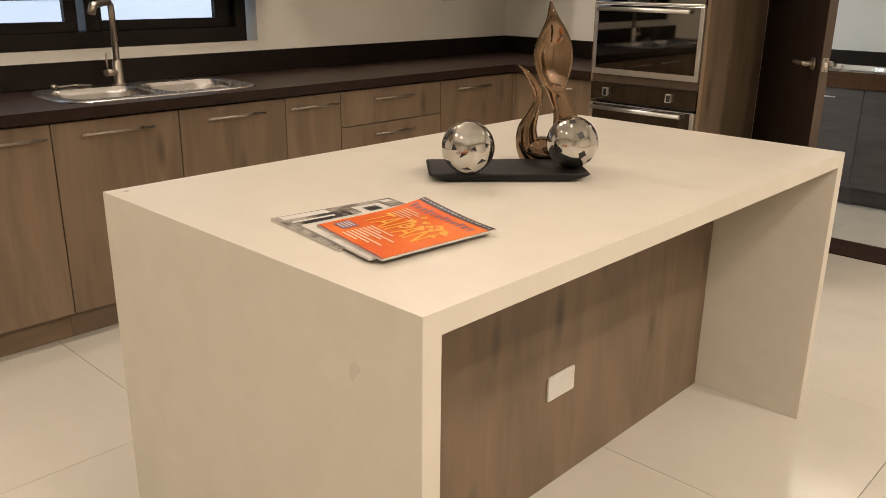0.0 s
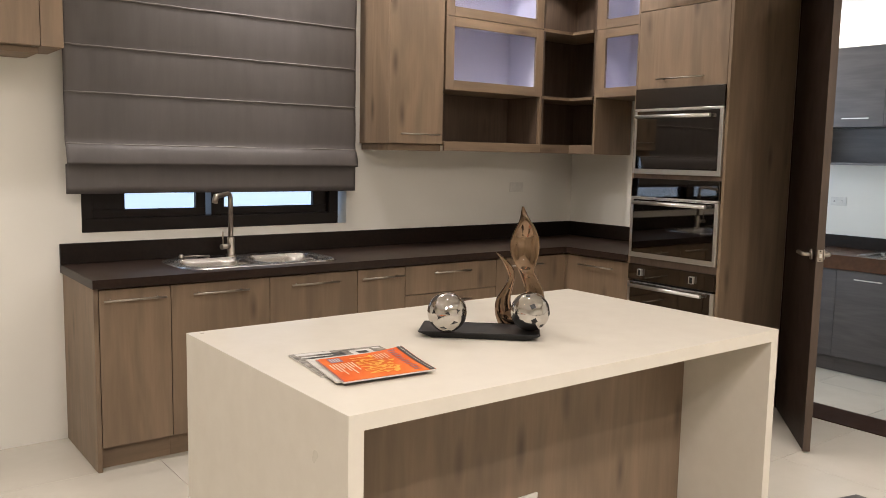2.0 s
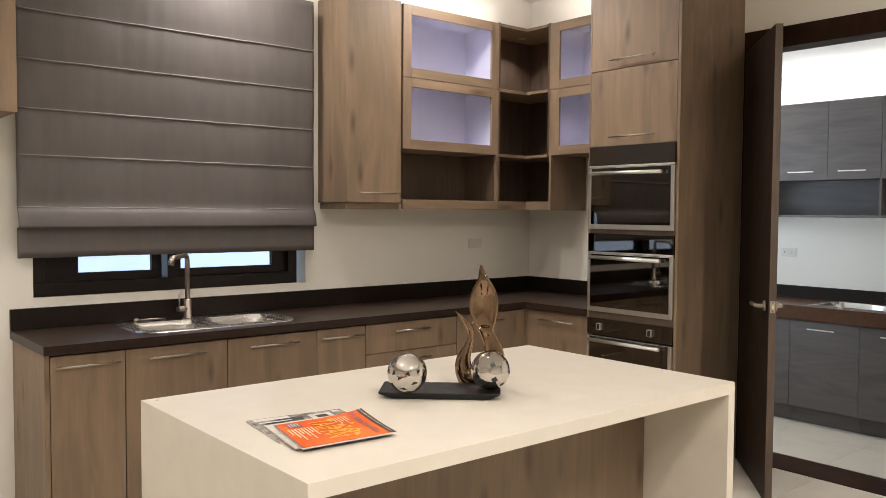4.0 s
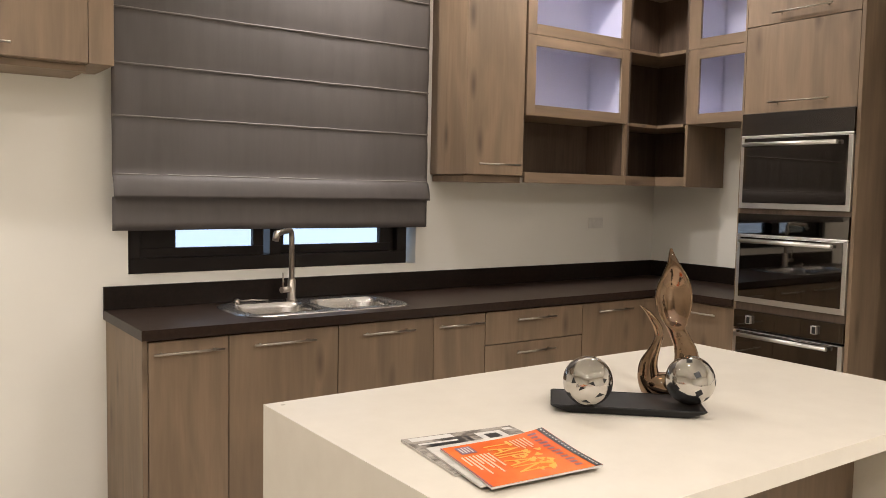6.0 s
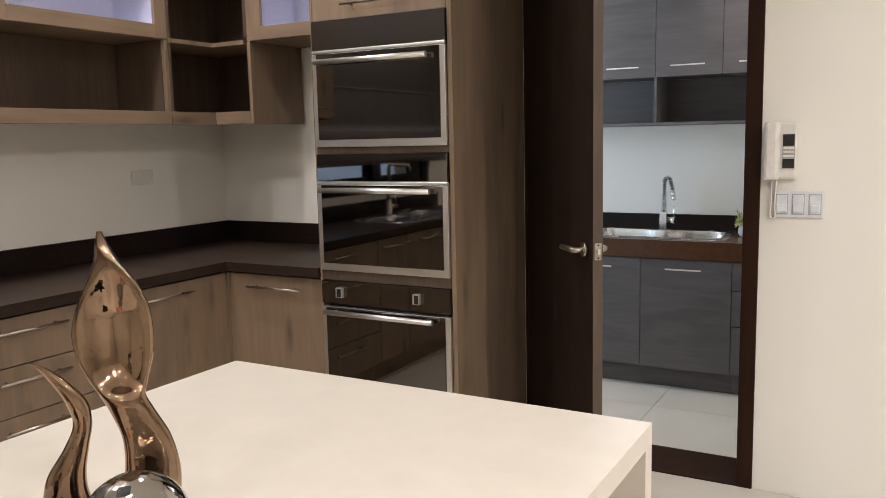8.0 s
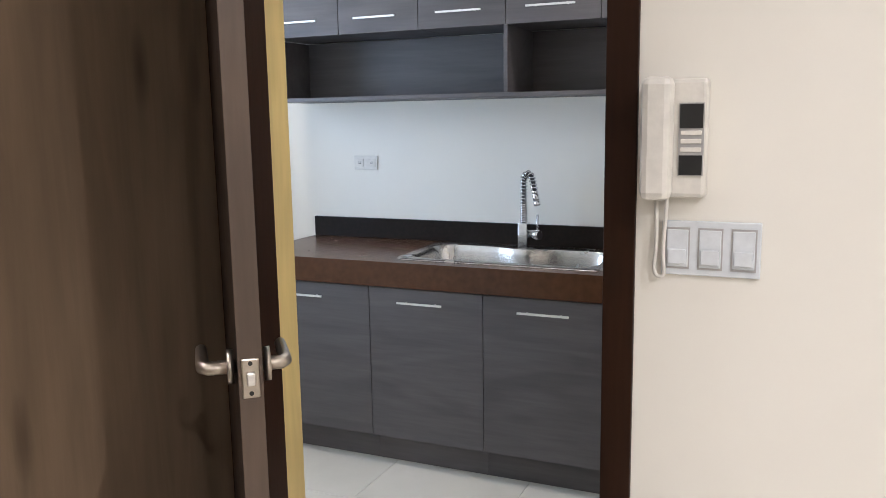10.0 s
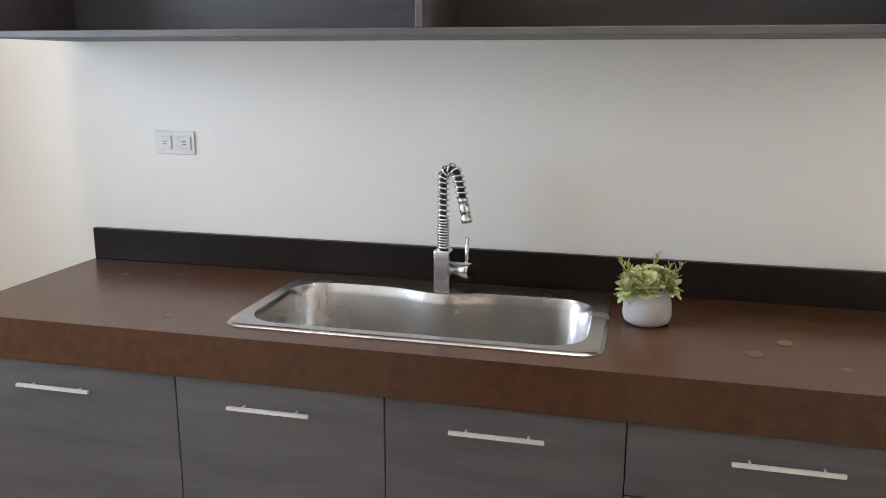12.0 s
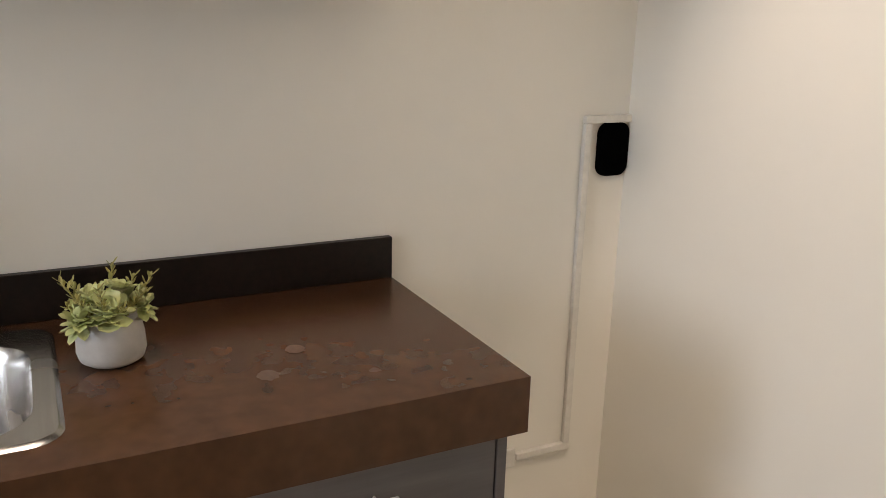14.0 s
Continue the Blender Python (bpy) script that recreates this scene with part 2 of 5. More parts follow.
def tube(bm, pts, r, seg=10, caps=True):
    """A round bar along points; r a number or one radius a point."""
    pts = [Vector(p) for p in pts]
    rs = r if isinstance(r, (list, tuple)) else [r] * len(pts)
    rings, u = [], None
    for i, p in enumerate(pts):
        d = (pts[min(i + 1, len(pts) - 1)] - pts[max(i - 1, 0)]).normalized()
        u = d.orthogonal().normalized() if u is None else (u - d * u.dot(d)).normalized()
        v = d.cross(u)
        rings.append([bm.verts.new(p + (u * math.cos(a) + v * math.sin(a)) * rs[i]) for a in (2 * math.pi * k / seg for k in range(seg))])
    for a, b in zip(rings, rings[1:]):
        for k in range(seg):
            f = bm.faces.new((a[k], a[(k + 1) % seg], b[(k + 1) % seg], b[k]))
            f.smooth = True
    if caps:
        bm.faces.new(rings[0][::-1])
        bm.faces.new(rings[-1])
    return bm


def lathe(bm, cx, cy, profile, seg=32):
    """Turns (radius, z) pairs about an upright axis."""
    rings = [[bm.verts.new((cx + r * math.cos(a), cy + r * math.sin(a), z)) for a in (2 * math.pi * k / seg for k in range(seg))] for r, z in profile]
    for a, b in zip(rings, rings[1:]):
        for k in range(seg):
            f = bm.faces.new((a[k], a[(k + 1) % seg], b[(k + 1) % seg], b[k]))
            f.smooth = True
    bm.faces.new(rings[0][::-1])
    bm.faces.new(rings[-1])
    return bm


def mesh_of(name, bm, mat):
    bmesh.ops.recalc_face_normals(bm, faces=bm.faces)
    me = bpy.data.meshes.new(name)
    bm.to_mesh(me)
    bm.free()
    me.materials.append(mat)
    return me


def thing(name, loc, label, category, group=""):
    ob = new(name)
    ob.location = loc
    ob.empty_display_size = 0.05
    return tagged(ob, label, category, group)


def origin(ob):
    p = ob.location.copy()
    while ob.parent:
        ob = ob.parent
        p += ob.location
    return p


def part(name, bm, mat, parent, label=""):
    """One mesh under a thing or a part; the bmesh is in world coordinates."""
    o = origin(parent)
    bmesh.ops.translate(bm, vec=-o, verts=bm.verts)
    ob = new(name, mesh_of(name, bm, mat))
    ob.parent = parent
    return tagged(ob, label)


def solid(name, bm, mat, label="", category="", kind="", group=""):
    """A thing or piece of the setting that is one mesh, with its origin at its own base."""
    lo = [min(v.co[k] for v in bm.verts) for k in range(3)]
    hi = [max(v.co[k] for v in bm.verts) for k in range(3)]
    loc = Vector(((lo[0] + hi[0]) / 2, (lo[1] + hi[1]) / 2, lo[2]))
    bmesh.ops.translate(bm, vec=-loc, verts=bm.verts)
    ob = new(name, mesh_of(name, bm, mat))
    ob.location = loc
    return tagged(ob, label, category, group, kind)


def slab_with_hole(x0, x1, y0, y1, z0, z1, hx0, hx1, hy0, hy1):
    """A flat slab with one rectangular cut-out."""
    bm = bmesh.new()
    xs, ys = (x0, hx0, hx1, x1), (y0, hy0, hy1, y1)
    g = {(i, j, k): bm.verts.new((xs[i], ys[j], (z0, z1)[k])) for i in range(4) for j in range(4) for k in range(2)}
    for i in range(3):
        for j in range(3):
            if (i, j) == (1, 1):
                continue
            for k in range(2):
                bm.faces.new([g[i, j, k], g[i + 1, j, k], g[i + 1, j + 1, k], g[i, j + 1, k]])
    for i in range(3):
        for j in (0, 3):
            bm.faces.new([g[i, j, 0], g[i + 1, j, 0], g[i + 1, j, 1], g[i, j, 1]])
            bm.faces.new([g[j, i, 0], g[j, i + 1, 0], g[j, i + 1, 1], g[j, i, 1]])
    for j in (1, 2):
        bm.faces.new([g[1, j, 0], g[2, j, 0], g[2, j, 1], g[1, j, 1]])
        bm.faces.new([g[j, 1, 0], g[j, 2, 0], g[j, 2, 1], g[j, 1, 1]])
    return bm


def rounded(x0, x1, y0, y1, r, n=6):
    pts = []
    for cx, cy, a0 in ((x1 - r, y1 - r, 0), (x0 + r, y1 - r, 90), (x0 + r, y0 + r, 180), (x1 - r, y0 + r, 270)):
        for k in range(n + 1):
            a = radians(a0 + 90 * k / n)
            pts.append((cx + r * math.cos(a), cy + r * math.sin(a)))
    return pts


def dense(pts, n=12):
    """Splits the long straight runs of an outline."""
    out = []
    for a, b in zip(pts, pts[1:] + pts[:1]):
        k = n if math.hypot(b[0] - a[0], b[1] - a[1]) > 0.08 else 1
        out += [(a[0] + (b[0] - a[0]) * i / k, a[1] + (b[1] - a[1]) * i / k) for i in range(k)]
    return out


def bowl(bm, rings):
    """Skins a stack of equal outlines (points, z) and closes the last."""
    loops = [[bm.verts.new((x, y, z)) for x, y in pts] for pts, z in rings]
    for a, b in zip(loops, loops[1:]):
        for k in range(len(a)):
            f = bm.faces.new((a[k], a[(k + 1) % len(a)], b[(k + 1) % len(a)], b[k]))
            f.smooth = True
    f = bm.faces.new(loops[-1])
    f.smooth = True
    return bm


def bar_handle(parent, a, b, out, mat=NICKEL, r=0.005, flat=False):
    """A bar handle from a to b on two posts that go back along out."""
    a, b, out = Vector(a), Vector(b), Vector(out)
    bm = bmesh.new()
    d = (b - a).normalized()
    if flat:
        up = Vector((0, 0, 0.0038))
        w = out.normalized() * 0.004
        s = [a - w, a + w, b + w, b - w]
        lo = [bm.verts.new(p - up) for p in s]
        hi = [bm.verts.new(p + up) for p in s]
        bm.faces.new(lo[::-1])
        bm.faces.new(hi)
        for k in range(4):
            bm.faces.new((lo[k], lo[(k + 1) % 4], hi[(k + 1) % 4], hi[k]))
    else:
        tube(bm, [a, b], r, 10)
    for p in (a + d * 0.035, b - d * 0.035):
        tube(bm, [p, p - out], 0.0026 if flat else 0.004, 8)
    return part("handle", bm, mat, parent, "slim metal bar handle")

# ---- setting ----
def structure(name, bm, mat, label):
    return solid(name, bm, mat, label, "", "structure")


X0, Y0 = -8.0, -7.4
floor = structure("floor", box(bmesh.new(), X0, WX + 0.02, Y0, 0.0, -0.2, KZ - 0.006), GROUT, "large cream polished porcelain floor tiles with thin joints")
floor_2 = structure("floor_2", box(bmesh.new(), WX + 0.285, 2.05, -3.78, 0.05, -0.2, PZ - 0.006), GROUT, "cream porcelain pantry floor tiles with thin joints")
threshold = structure("threshold", bx(WX - 0.005, WX + 0.29, -2.73, -1.83, -0.12, KZ + 0.004), WENGE, "dark brown wooden door threshold")
ceiling = structure("ceiling", box(bmesh.new(), X0, WX, Y0, 0.0, CEIL, CEIL + 0.2), PAINT_CEIL, "white painted flat ceiling")
ceiling_2 = structure("ceiling_2", box(bmesh.new(), WX + 0.225, 2.05, -3.78, 0.05, PCEIL, PCEIL + 0.2), PAINT_CEIL, "white painted pantry ceiling")
# sink wall with the window opening
WL, WR, WB, WT = -3.508, -1.945, 1.085, 2.60
bm = bmesh.new()
box(bm, X0, WL, 0, 0.22, -0.2, CEIL + 0.2)
box(bm, WR, WX + 0.22, 0, 0.22, -0.2, CEIL + 0.2)
box(bm, WL, WR, 0, 0.22, -0.2, WB)
box(bm, WL, WR, 0, 0.22, WT, CEIL + 0.2)
structure("wall_north", bm, PAINT, "cream white painted wall above the sink counter")
# door wall
DL, DR, DT = -1.84, -2.72, 2.50
bm = bmesh.new()
box(bm, WX, WX + 0.225, DL + 0.02, 0.0, -0.2, CEIL + 0.2)
box(bm, WX, WX + 0.225, Y0, DR - 0.02, -0.2, CEIL + 0.2)
box(bm, WX, WX + 0.225, DR - 0.02, DL + 0.02, DT + 0.02, CEIL + 0.2)
structure("wall_east", bm, PAINT, "cream white painted wall with the pantry doorway")
structure("wall_west", box(bmesh.new(), X0 - 0.2, X0, Y0, 0.22, -0.2, CEIL + 0.2), PAINT, "cream white painted wall")
structure("wall_south", box(bmesh.new(), X0 - 0.2, WX + 0.25, Y0 - 0.2, Y0, -0.2, CEIL + 0.2), PAINT, "cream white painted wall")
structure("wall_pantry_east", box(bmesh.new(), 2.05, 2.25, -3.98, 0.25, -0.2, PCEIL + 0.2), PAINT, "white painted pantry wall behind the counter")
structure("wall_pantry_south", box(bmesh.new(), WX + 0.225, 2.05, -3.98, -3.78, -0.2, PCEIL + 0.2), PAINT, "white painted pantry end wall")
bm = bmesh.new()
box(bm, WX + 0.225, 0.45, 0.05, 0.25, -0.2, PCEIL + 0.2)
box(bm, 1.25, 2.05, 0.05, 0.25, -0.2, PCEIL + 0.2)
box(bm, 0.45, 1.25, 0.05, 0.25, -0.2, 0.95)
box(bm, 0.45, 1.25, 0.05, 0.25, 2.15, PCEIL + 0.2)
structure("wall_pantry_north", bm, PAINT, "white painted pantry end wall with a window opening")
# door frame
frame_1 = thing("door_frame", (WX, -2.28, KZ), "dark wenge wooden door frame round the pantry doorway", "door frame")
tagged(frame_1, kind="structure")
part("jamb", bx(WX - 0.012, WX + 0.154, DL, DL + 0.045, KZ, DT), WENGE, frame_1)
part("jamb", bx(WX - 0.012, WX + 0.225, DR - 0.06, DR, KZ, DT), WENGE, frame_1)
part("head", bx(WX - 0.012, WX + 0.15, DR - 0.06, DL + 0.045, DT, DT + 0.12), WENGE, frame_1)
part("liner", bx(WX + 0.1545, WX + 0.240, DL + 0.004, DL + 0.0195, KZ, DT + 0.0195), JAMBWOOD, frame_1, "pale varnished wood liner")
# window
win = thing("window_1", (-2.77, 0.06, WB), "dark bronze aluminium sliding window above the sink", "window")
tagged(win, kind="structure")
part("sill_frame", bx(WL, WR - 0.05, 0.02, 0.12, WB, WB + 0.07), ALU, win)
part("side_frame", bx(WL, WL + 0.06, 0.02, 0.12, WB + 0.07, WT), ALU, win)
part("side_frame", bx(WR - 0.11, WR - 0.05, 0.02, 0.12, WB + 0.07, WT), ALU, win)
part("head_frame", bx(WL + 0.06, WR - 0.11, 0.02, 0.12, WT - 0.06, WT), ALU, win)
part("mullion", bx(-2.812, -2.756, 0.02, 0.12, WB + 0.07, WT - 0.06), ALU, win)
for a, b, y, wl, wr in ((WL + 0.06, -2.838, 0.04, 0.168, 0.055), (-2.755, WR - 0.11, 0.06, 0.035, 0.09)):
    s = part("sash", bx(a, b, y, y + 0.035, WB + 0.07, WB + 0.115), ALU, win)
    part("stile", bx(a, a + wl, y, y + 0.035, WB + 0.115, WT - 0.06), ALU, win)
    part("stile", bx(b - wr, b, y, y + 0.035, WB + 0.115, WT - 0.06), ALU, win)
    pane = part("pane", box(bmesh.new(), a + wl, b - wr, y + 0.014, y + 0.02, WB + 0.115, WT - 0.06), CLEAR, win)
    pane.visible_shadow = False
structure("backdrop", box(bmesh.new(), -5.5, 0.0, 1.6, 1.65, 0.3, 3.2), OUTSIDE, "bright overcast daylight outside the window")

# ---- kitchen island ----
IX0, IX1, IY0, IY1, IZ = -3.62, -1.818, -2.865, -1.81, 0.912
isl = thing("kitchen_island", (-2.72, -2.33, KZ), "cream quartz waterfall kitchen island with an oak panel", "kitchen island")
bm = bmesh.new()
prof = [(IX0, KZ), (IX0, IZ), (IX1, IZ), (IX1, KZ), (IX1 - 0.042, KZ), (IX1 - 0.042, IZ - 0.042), (IX0 + 0.042, IZ - 0.042), (IX0 + 0.042, KZ)]
near, far = [bm.verts.new((x, IY0, z)) for x, z in prof], [bm.verts.new((x, IY1, z)) for x, z in prof]
for k in range(8):
    bm.faces.new((near[k], near[(k + 1) % 8], far[(k + 1) % 8], far[k]))
for row in (near, far):
    for a in ((0, 1, 6, 7), (1, 2, 5, 6), (2, 3, 4, 5)):
        bm.faces.new([row[k] for k in a])
bmesh.ops.bevel(bm, geom=[e for e in bm.edges if len(e.link_faces) == 2 and e.calc_face_angle(0) > 0.5], offset=0.003, segments=2, affect="EDGES", profile=0.5)
part("waterfall_top", bm, QUARTZ, isl)
part("front_panel", bx(IX0 + 0.043, IX1 - 0.043, -2.50, -2.48, KZ, IZ - 0.043), OAK, isl, "vertical grained oak laminate panel")
part("carcass", bx(IX0 + 0.043, IX1 - 0.043, -2.479, IY1 + 0.03, KZ + 0.08, IZ - 0.043), OAK, isl)
for k in range(3):
    a = IX0 + 0.05 + k * 0.568
    part("door", bx(a, a + 0.56, IY1 + 0.031, IY1 + 0.049, KZ + 0.09, IZ - 0.05), OAK, isl)


def wall_plate(name, x0, x1, y0, y1, z0, z1, n, label, axis, mat=PLASTIC, cover=None):
    """A flat plate with n rocker or socket inserts; axis is the way that it faces."""
    e = thing(name, ((x0 + x1) / 2, (y0 + y1) / 2, z0), label, name.replace("_", " "))
    part("plate", bx(x0, x1, y0, y1, z0, z1, bevel=0.002), mat, e)
    for k in range(n):
        if axis == "y":
            w = (x1 - x0) / n
            part("insert", bx(x0 + w * (k + 0.2), x0 + w * (k + 0.8), y0 - 0.003, y0 - 0.0002, z0 + 0.016, z1 - 0.016, bevel=0.001), cover or mat, e)
            if name == "socket":
                for dx in (0.38, 0.56):
                    part("slot", box(bmesh.new(), x0 + w * (k + dx), x0 + w * (k + dx) + 0.004, y0 - 0.004, y0 - 0.0031, (z0 + z1) / 2 - 0.006, (z0 + z1) / 2 + 0.006), BLACKPLASTIC, e)
        else:
            w = (y1 - y0) / n
            part("insert", bx(x0 - 0.004, x0 - 0.0002, y0 + w * (k + 0.17), y0 + w * (k + 0.83), z0 + 0.016, z1 - 0.016, bevel=0.0015), cover or mat, e)
            if name == "light_switch":
                g = part("surround", bx(x0 - 0.0016, x0 - 0.0001, y0 + w * (k + 0.12), y0 + w * (k + 0.88), z0 + 0.012, z1 - 0.012, bevel=0), GREYPLASTIC, e, "grey joint round the rocker")
                part("rocker", bx(x0 - 0.0095, x0 - 0.0041, y0 + w * (k + 0.22), y0 + w * (k + 0.78), z0 + 0.022, (z0 + z1) / 2 - 0.001, bevel=0.002), cover or mat, g)
            if name == "socket":
                for dz in (-0.004, 0.004):
                    part("slot", box(bmesh.new(), x0 - 0.005, x0 - 0.0041, y0 + w * (k + 0.4), y0 + w * (k + 0.6), (z0 + z1) / 2 + dz - 0.001, (z0 + z1) / 2 + dz + 0.001), BLACKPLASTIC, e)
    return e


wall_plate("socket", -2.775, -2.655, -2.508, -2.5005, 0.300, 0.372, 0, "white blank socket plate on the island's oak panel", "y")

# ---- base cabinets ----
def base_unit(x0, x1, label, handle, drawers=(), group="oak base cabinets"):
    """A base cabinet that faces -y at y -0.59."""
    e = thing("base_cabinet", ((x0 + x1) / 2, -0.3, KZ), label, "kitchen cabinet", group)
    # dark colour paints the shade in the gaps between the oak fronts
    part("carcass", bx(x0 + 0.001, x1 - 0.001, -0.57, -0.005, KZ + 0.11, 0.888), DARKLAM, e)
    part("plinth", bx(x0, x1, -0.535, -0.515, KZ, KZ + 0.109), OAK_H, e)
    zs = (0.878,) + tuple(drawers) + (KZ + 0.113,)
    for k, (zt, zb) in enumerate(zip(zs, zs[1:])):
        d = part("drawer_front" if drawers else "door", bx(x0 + 0.002, x1 - 0.002, -0.59, -0.571, zb + 0.002, zt - 0.002, bevel=0.0015), OAK, e)
        hz = zt - 0.05
        if handle:
            bar_handle(d, (handle[0], -0.622, hz), (handle[1], -0.622, hz), (0, -0.031, 0))
    return e


base_unit(-3.586, -3.256, "narrow oak laminate base cabinet with one door", (-3.57, -3.285))
base_unit(-3.256, -2.744, "wide oak laminate base cabinet under the sink", (-3.155, -2.868))
base_unit(-2.744, -2.218, "wide oak laminate base cabinet under the sink", (-2.63, -2.346))
base_unit(-2.218, -1.897, "narrow oak laminate base cabinet with one door", (-2.205, -1.925))
base_unit(-1.897, -1.203, "oak laminate base cabinet with stacked drawers", (-1.705, -1.43), (0.703, 0.525, 0.335))
base_unit(-1.203, -0.592, "oak laminate base cabinet in the corner", (-1.10, -0.82))
solid("end_panel", bx(-3.608, -3.587, -0.59, -0.004, KZ, 0.888), OAK, "tall oak laminate end panel of the base cabinets", "cabinet panel")
e = thing("base_cabinet", (-0.3, -0.86, KZ), "oak laminate base cabinet beside the oven tower", "kitchen cabinet", "oak base cabinets")
part("carcass", bx(-0.57, 0.03, -1.138, -0.60, KZ + 0.11, 0.888), OAK, e)
part("plinth", bx(-0.535, -0.515, -1.138, -0.53, KZ, KZ + 0.109), OAK_Y, e)
d = part("door", bx(-0.59, -0.571, -1.136, -0.605, KZ + 0.113, 0.878), OAK, e)
bar_handle(d, (-0.622, -1.035, 0.825), (-0.622, -0.74, 0.825), (-0.031, 0, 0))

solid("filler_panel", bx(-0.5935, -0.5715, -0.6045, -0.5715, KZ + 0.113, 0.878), OAK, "narrow oak filler strip in the corner of the base cabinets", "cabinet panel")

# worktop
SX0, SX1, SY0, SY1, CZ = -3.16, -2.28, -0.53, -0.075, 0.930
wt = thing("worktop", (-1.8, -0.3, 0.889), "dark brown laminate kitchen worktop with upstand, L-shaped", "worktop")
part("slab", slab_with_hole(-3.619, WX - 0.002, -0.625, -0.001, 0.889, CZ, SX0 + 0.02, SX1 - 0.02, SY0 + 0.02, SY1 - 0.02), COUNTER, wt)
part("slab", bx(-0.622, WX - 0.002, -1.139, -0.6255, 0.889, CZ, bevel=0), COUNTER, wt)
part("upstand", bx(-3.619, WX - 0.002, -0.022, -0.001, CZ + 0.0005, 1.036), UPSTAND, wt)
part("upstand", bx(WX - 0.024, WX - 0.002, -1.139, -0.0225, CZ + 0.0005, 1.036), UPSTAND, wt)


def sink(x0, x1, y0, y1, z, bowls, label, deck, depth, r_rim, bowl_r, notch=0.0):
    """An inset steel sink: a pressed rim and rounded bowls."""
    def cut(pts, b):
        """Draws the back edge in round the tap hole."""
        mid, back = (b[2] + b[3]) / 2, b[1]
        return [(px - notch * math.exp(-((py - mid) / 0.085) ** 2) * (1.0 if px > back - 0.08 else 0.0), py) for px, py in pts]

    e = thing("kitchen_sink", ((x0 + x1) / 2, (y0 + y1) / 2, z), label, "sink")
    bm = bmesh.new()
    outer = rounded(x0, x1, y0, y1, r_rim)
    o0 = [bm.verts.new((x, y, z + 0.0005)) for x, y in outer]
    inn = rounded(x0 + 0.008, x1 - 0.008, y0 + 0.008, y1 - 0.008, r_rim - 0.008)
    o1 = [bm.verts.new((x, y, z + 0.007)) for x, y in inn]
    n = len(o0)
    for k in range(n):
        f = bm.faces.new((o0[k], o0[(k + 1) % n], o1[(k + 1) % n], o1[k]))
        f.smooth = True
    edges = [bm.edges.get((o1[k], o1[(k + 1) % n])) for k in range(n)]
    for bx0, bx1, by0, by1 in bowls:
        lp = [bm.verts.new((x, y, z + 0.007)) for x, y in cut(dense(rounded(bx0, bx1, by0, by1, bowl_r)), (bx0, bx1, by0, by1))]
        edges += [bm.edges.new((lp[k], lp[(k + 1) % len(lp)])) for k in range(len(lp))]
    bmesh.ops.triangle_fill(bm, edges=edges, use_beauty=True, use_dissolve=False)
    part("rim", bm, SINKSTEEL, e, "polished steel sink rim")
    for bx0, bx1, by0, by1 in bowls:
        bm = bmesh.new()
        rings = []
        for inset, dz, rr in ((0, 0.007, bowl_r), (0.004, 0.0, bowl_r), (0.010, -0.02, bowl_r), (0.016, -depth + 0.05, bowl_r), (0.028, -depth + 0.015, bowl_r - 0.005), (0.06, -depth, bowl_r - 0.02)):
            rings.append((cut(dense(rounded(bx0 + inset, bx1 - inset, by0 + inset, by1 - inset, max(rr, 0.012))), (bx0, bx1, by0, by1)), z + dz))
        bowl(bm, rings)
        b = part("bowl", bm, SINKSTEEL, e)
        part("drain", lathe(bmesh.new(), (bx0 + bx1) / 2, (by0 + by1) / 2, [(0.045, z - depth + 0.001), (0.042, z - depth + 0.006), (0.02, z - depth + 0.003)], 20), CHROME, b)
        ox = (bx0 + bx1) / 2 - (0.08 if notch == 0 else 0.1)
        part("overflow", tube(bmesh.new(), [(ox, by1 - 0.009, z - 0.045), (ox, by1 - 0.020, z - 0.045)], 0.016, 16), CHROME, b)
        part("overflow_hole", tube(bmesh.new(), [(ox, by1 - 0.019, z - 0.045), (ox, by1 - 0.0215, z - 0.045)], 0.010, 14), BLACKPLASTIC, b)
    return e


sink(SX0, SX1, SY0, SY1, CZ, [(SX0 + 0.05, -2.745, SY0 + 0.04, SY1 - 0.085), (-2.715, SX1 - 0.05, SY0 + 0.04, SY1 - 0.085)], "double bowl stainless steel kitchen sink inset in the dark worktop", 0.08, 0.19, 0.12, 0.08)

tap = thing("kitchen_tap", (-2.755, -0.115, CZ + 0.007), "brushed steel mixer tap with a square gooseneck spout", "tap")
tx, ty, tz = -2.755, -0.115, CZ + 0.007
part("base", lathe(bmesh.new(), tx, ty, [(0.027, tz), (0.027, tz + 0.006), (0.021, tz + 0.010), (0.020, tz + 0.10), (0.016, tz + 0.105)], 24), NICKEL, tap)
bm = bmesh.new()
sd = Vector((-0.75, -0.55, 0)).normalized()
p0 = Vector((tx, ty, tz + 0.10))
pts = [p0, p0 + Vector((0, 0, 0.21))] + [p0 + Vector((0, 0, 0.225)) + sd * 0.02 * 0 + sd * (0.025 - 0.025 * math.cos(a)) + Vector((0, 0, 0.022 * math.sin(a))) for a in (0.5, 1.0, 1.57)]
pts += [p0 + sd * 0.10 + Vector((0, 0, 0.242)), p0 + sd * 0.145 + Vector((0, 0, 0.237)), p0 + sd * 0.160 + Vector((0, 0, 0.205))]
tube(bm, pts, [0.0135] * (len(pts) - 2) + [0.017, 0.0165], 14)
part("spout", bm, NICKEL, tap)
bm = bmesh.new()
h0 = Vector((tx, ty, tz + 0.055))
hd = Vector((-0.9, -0.35, 0)).normalized()
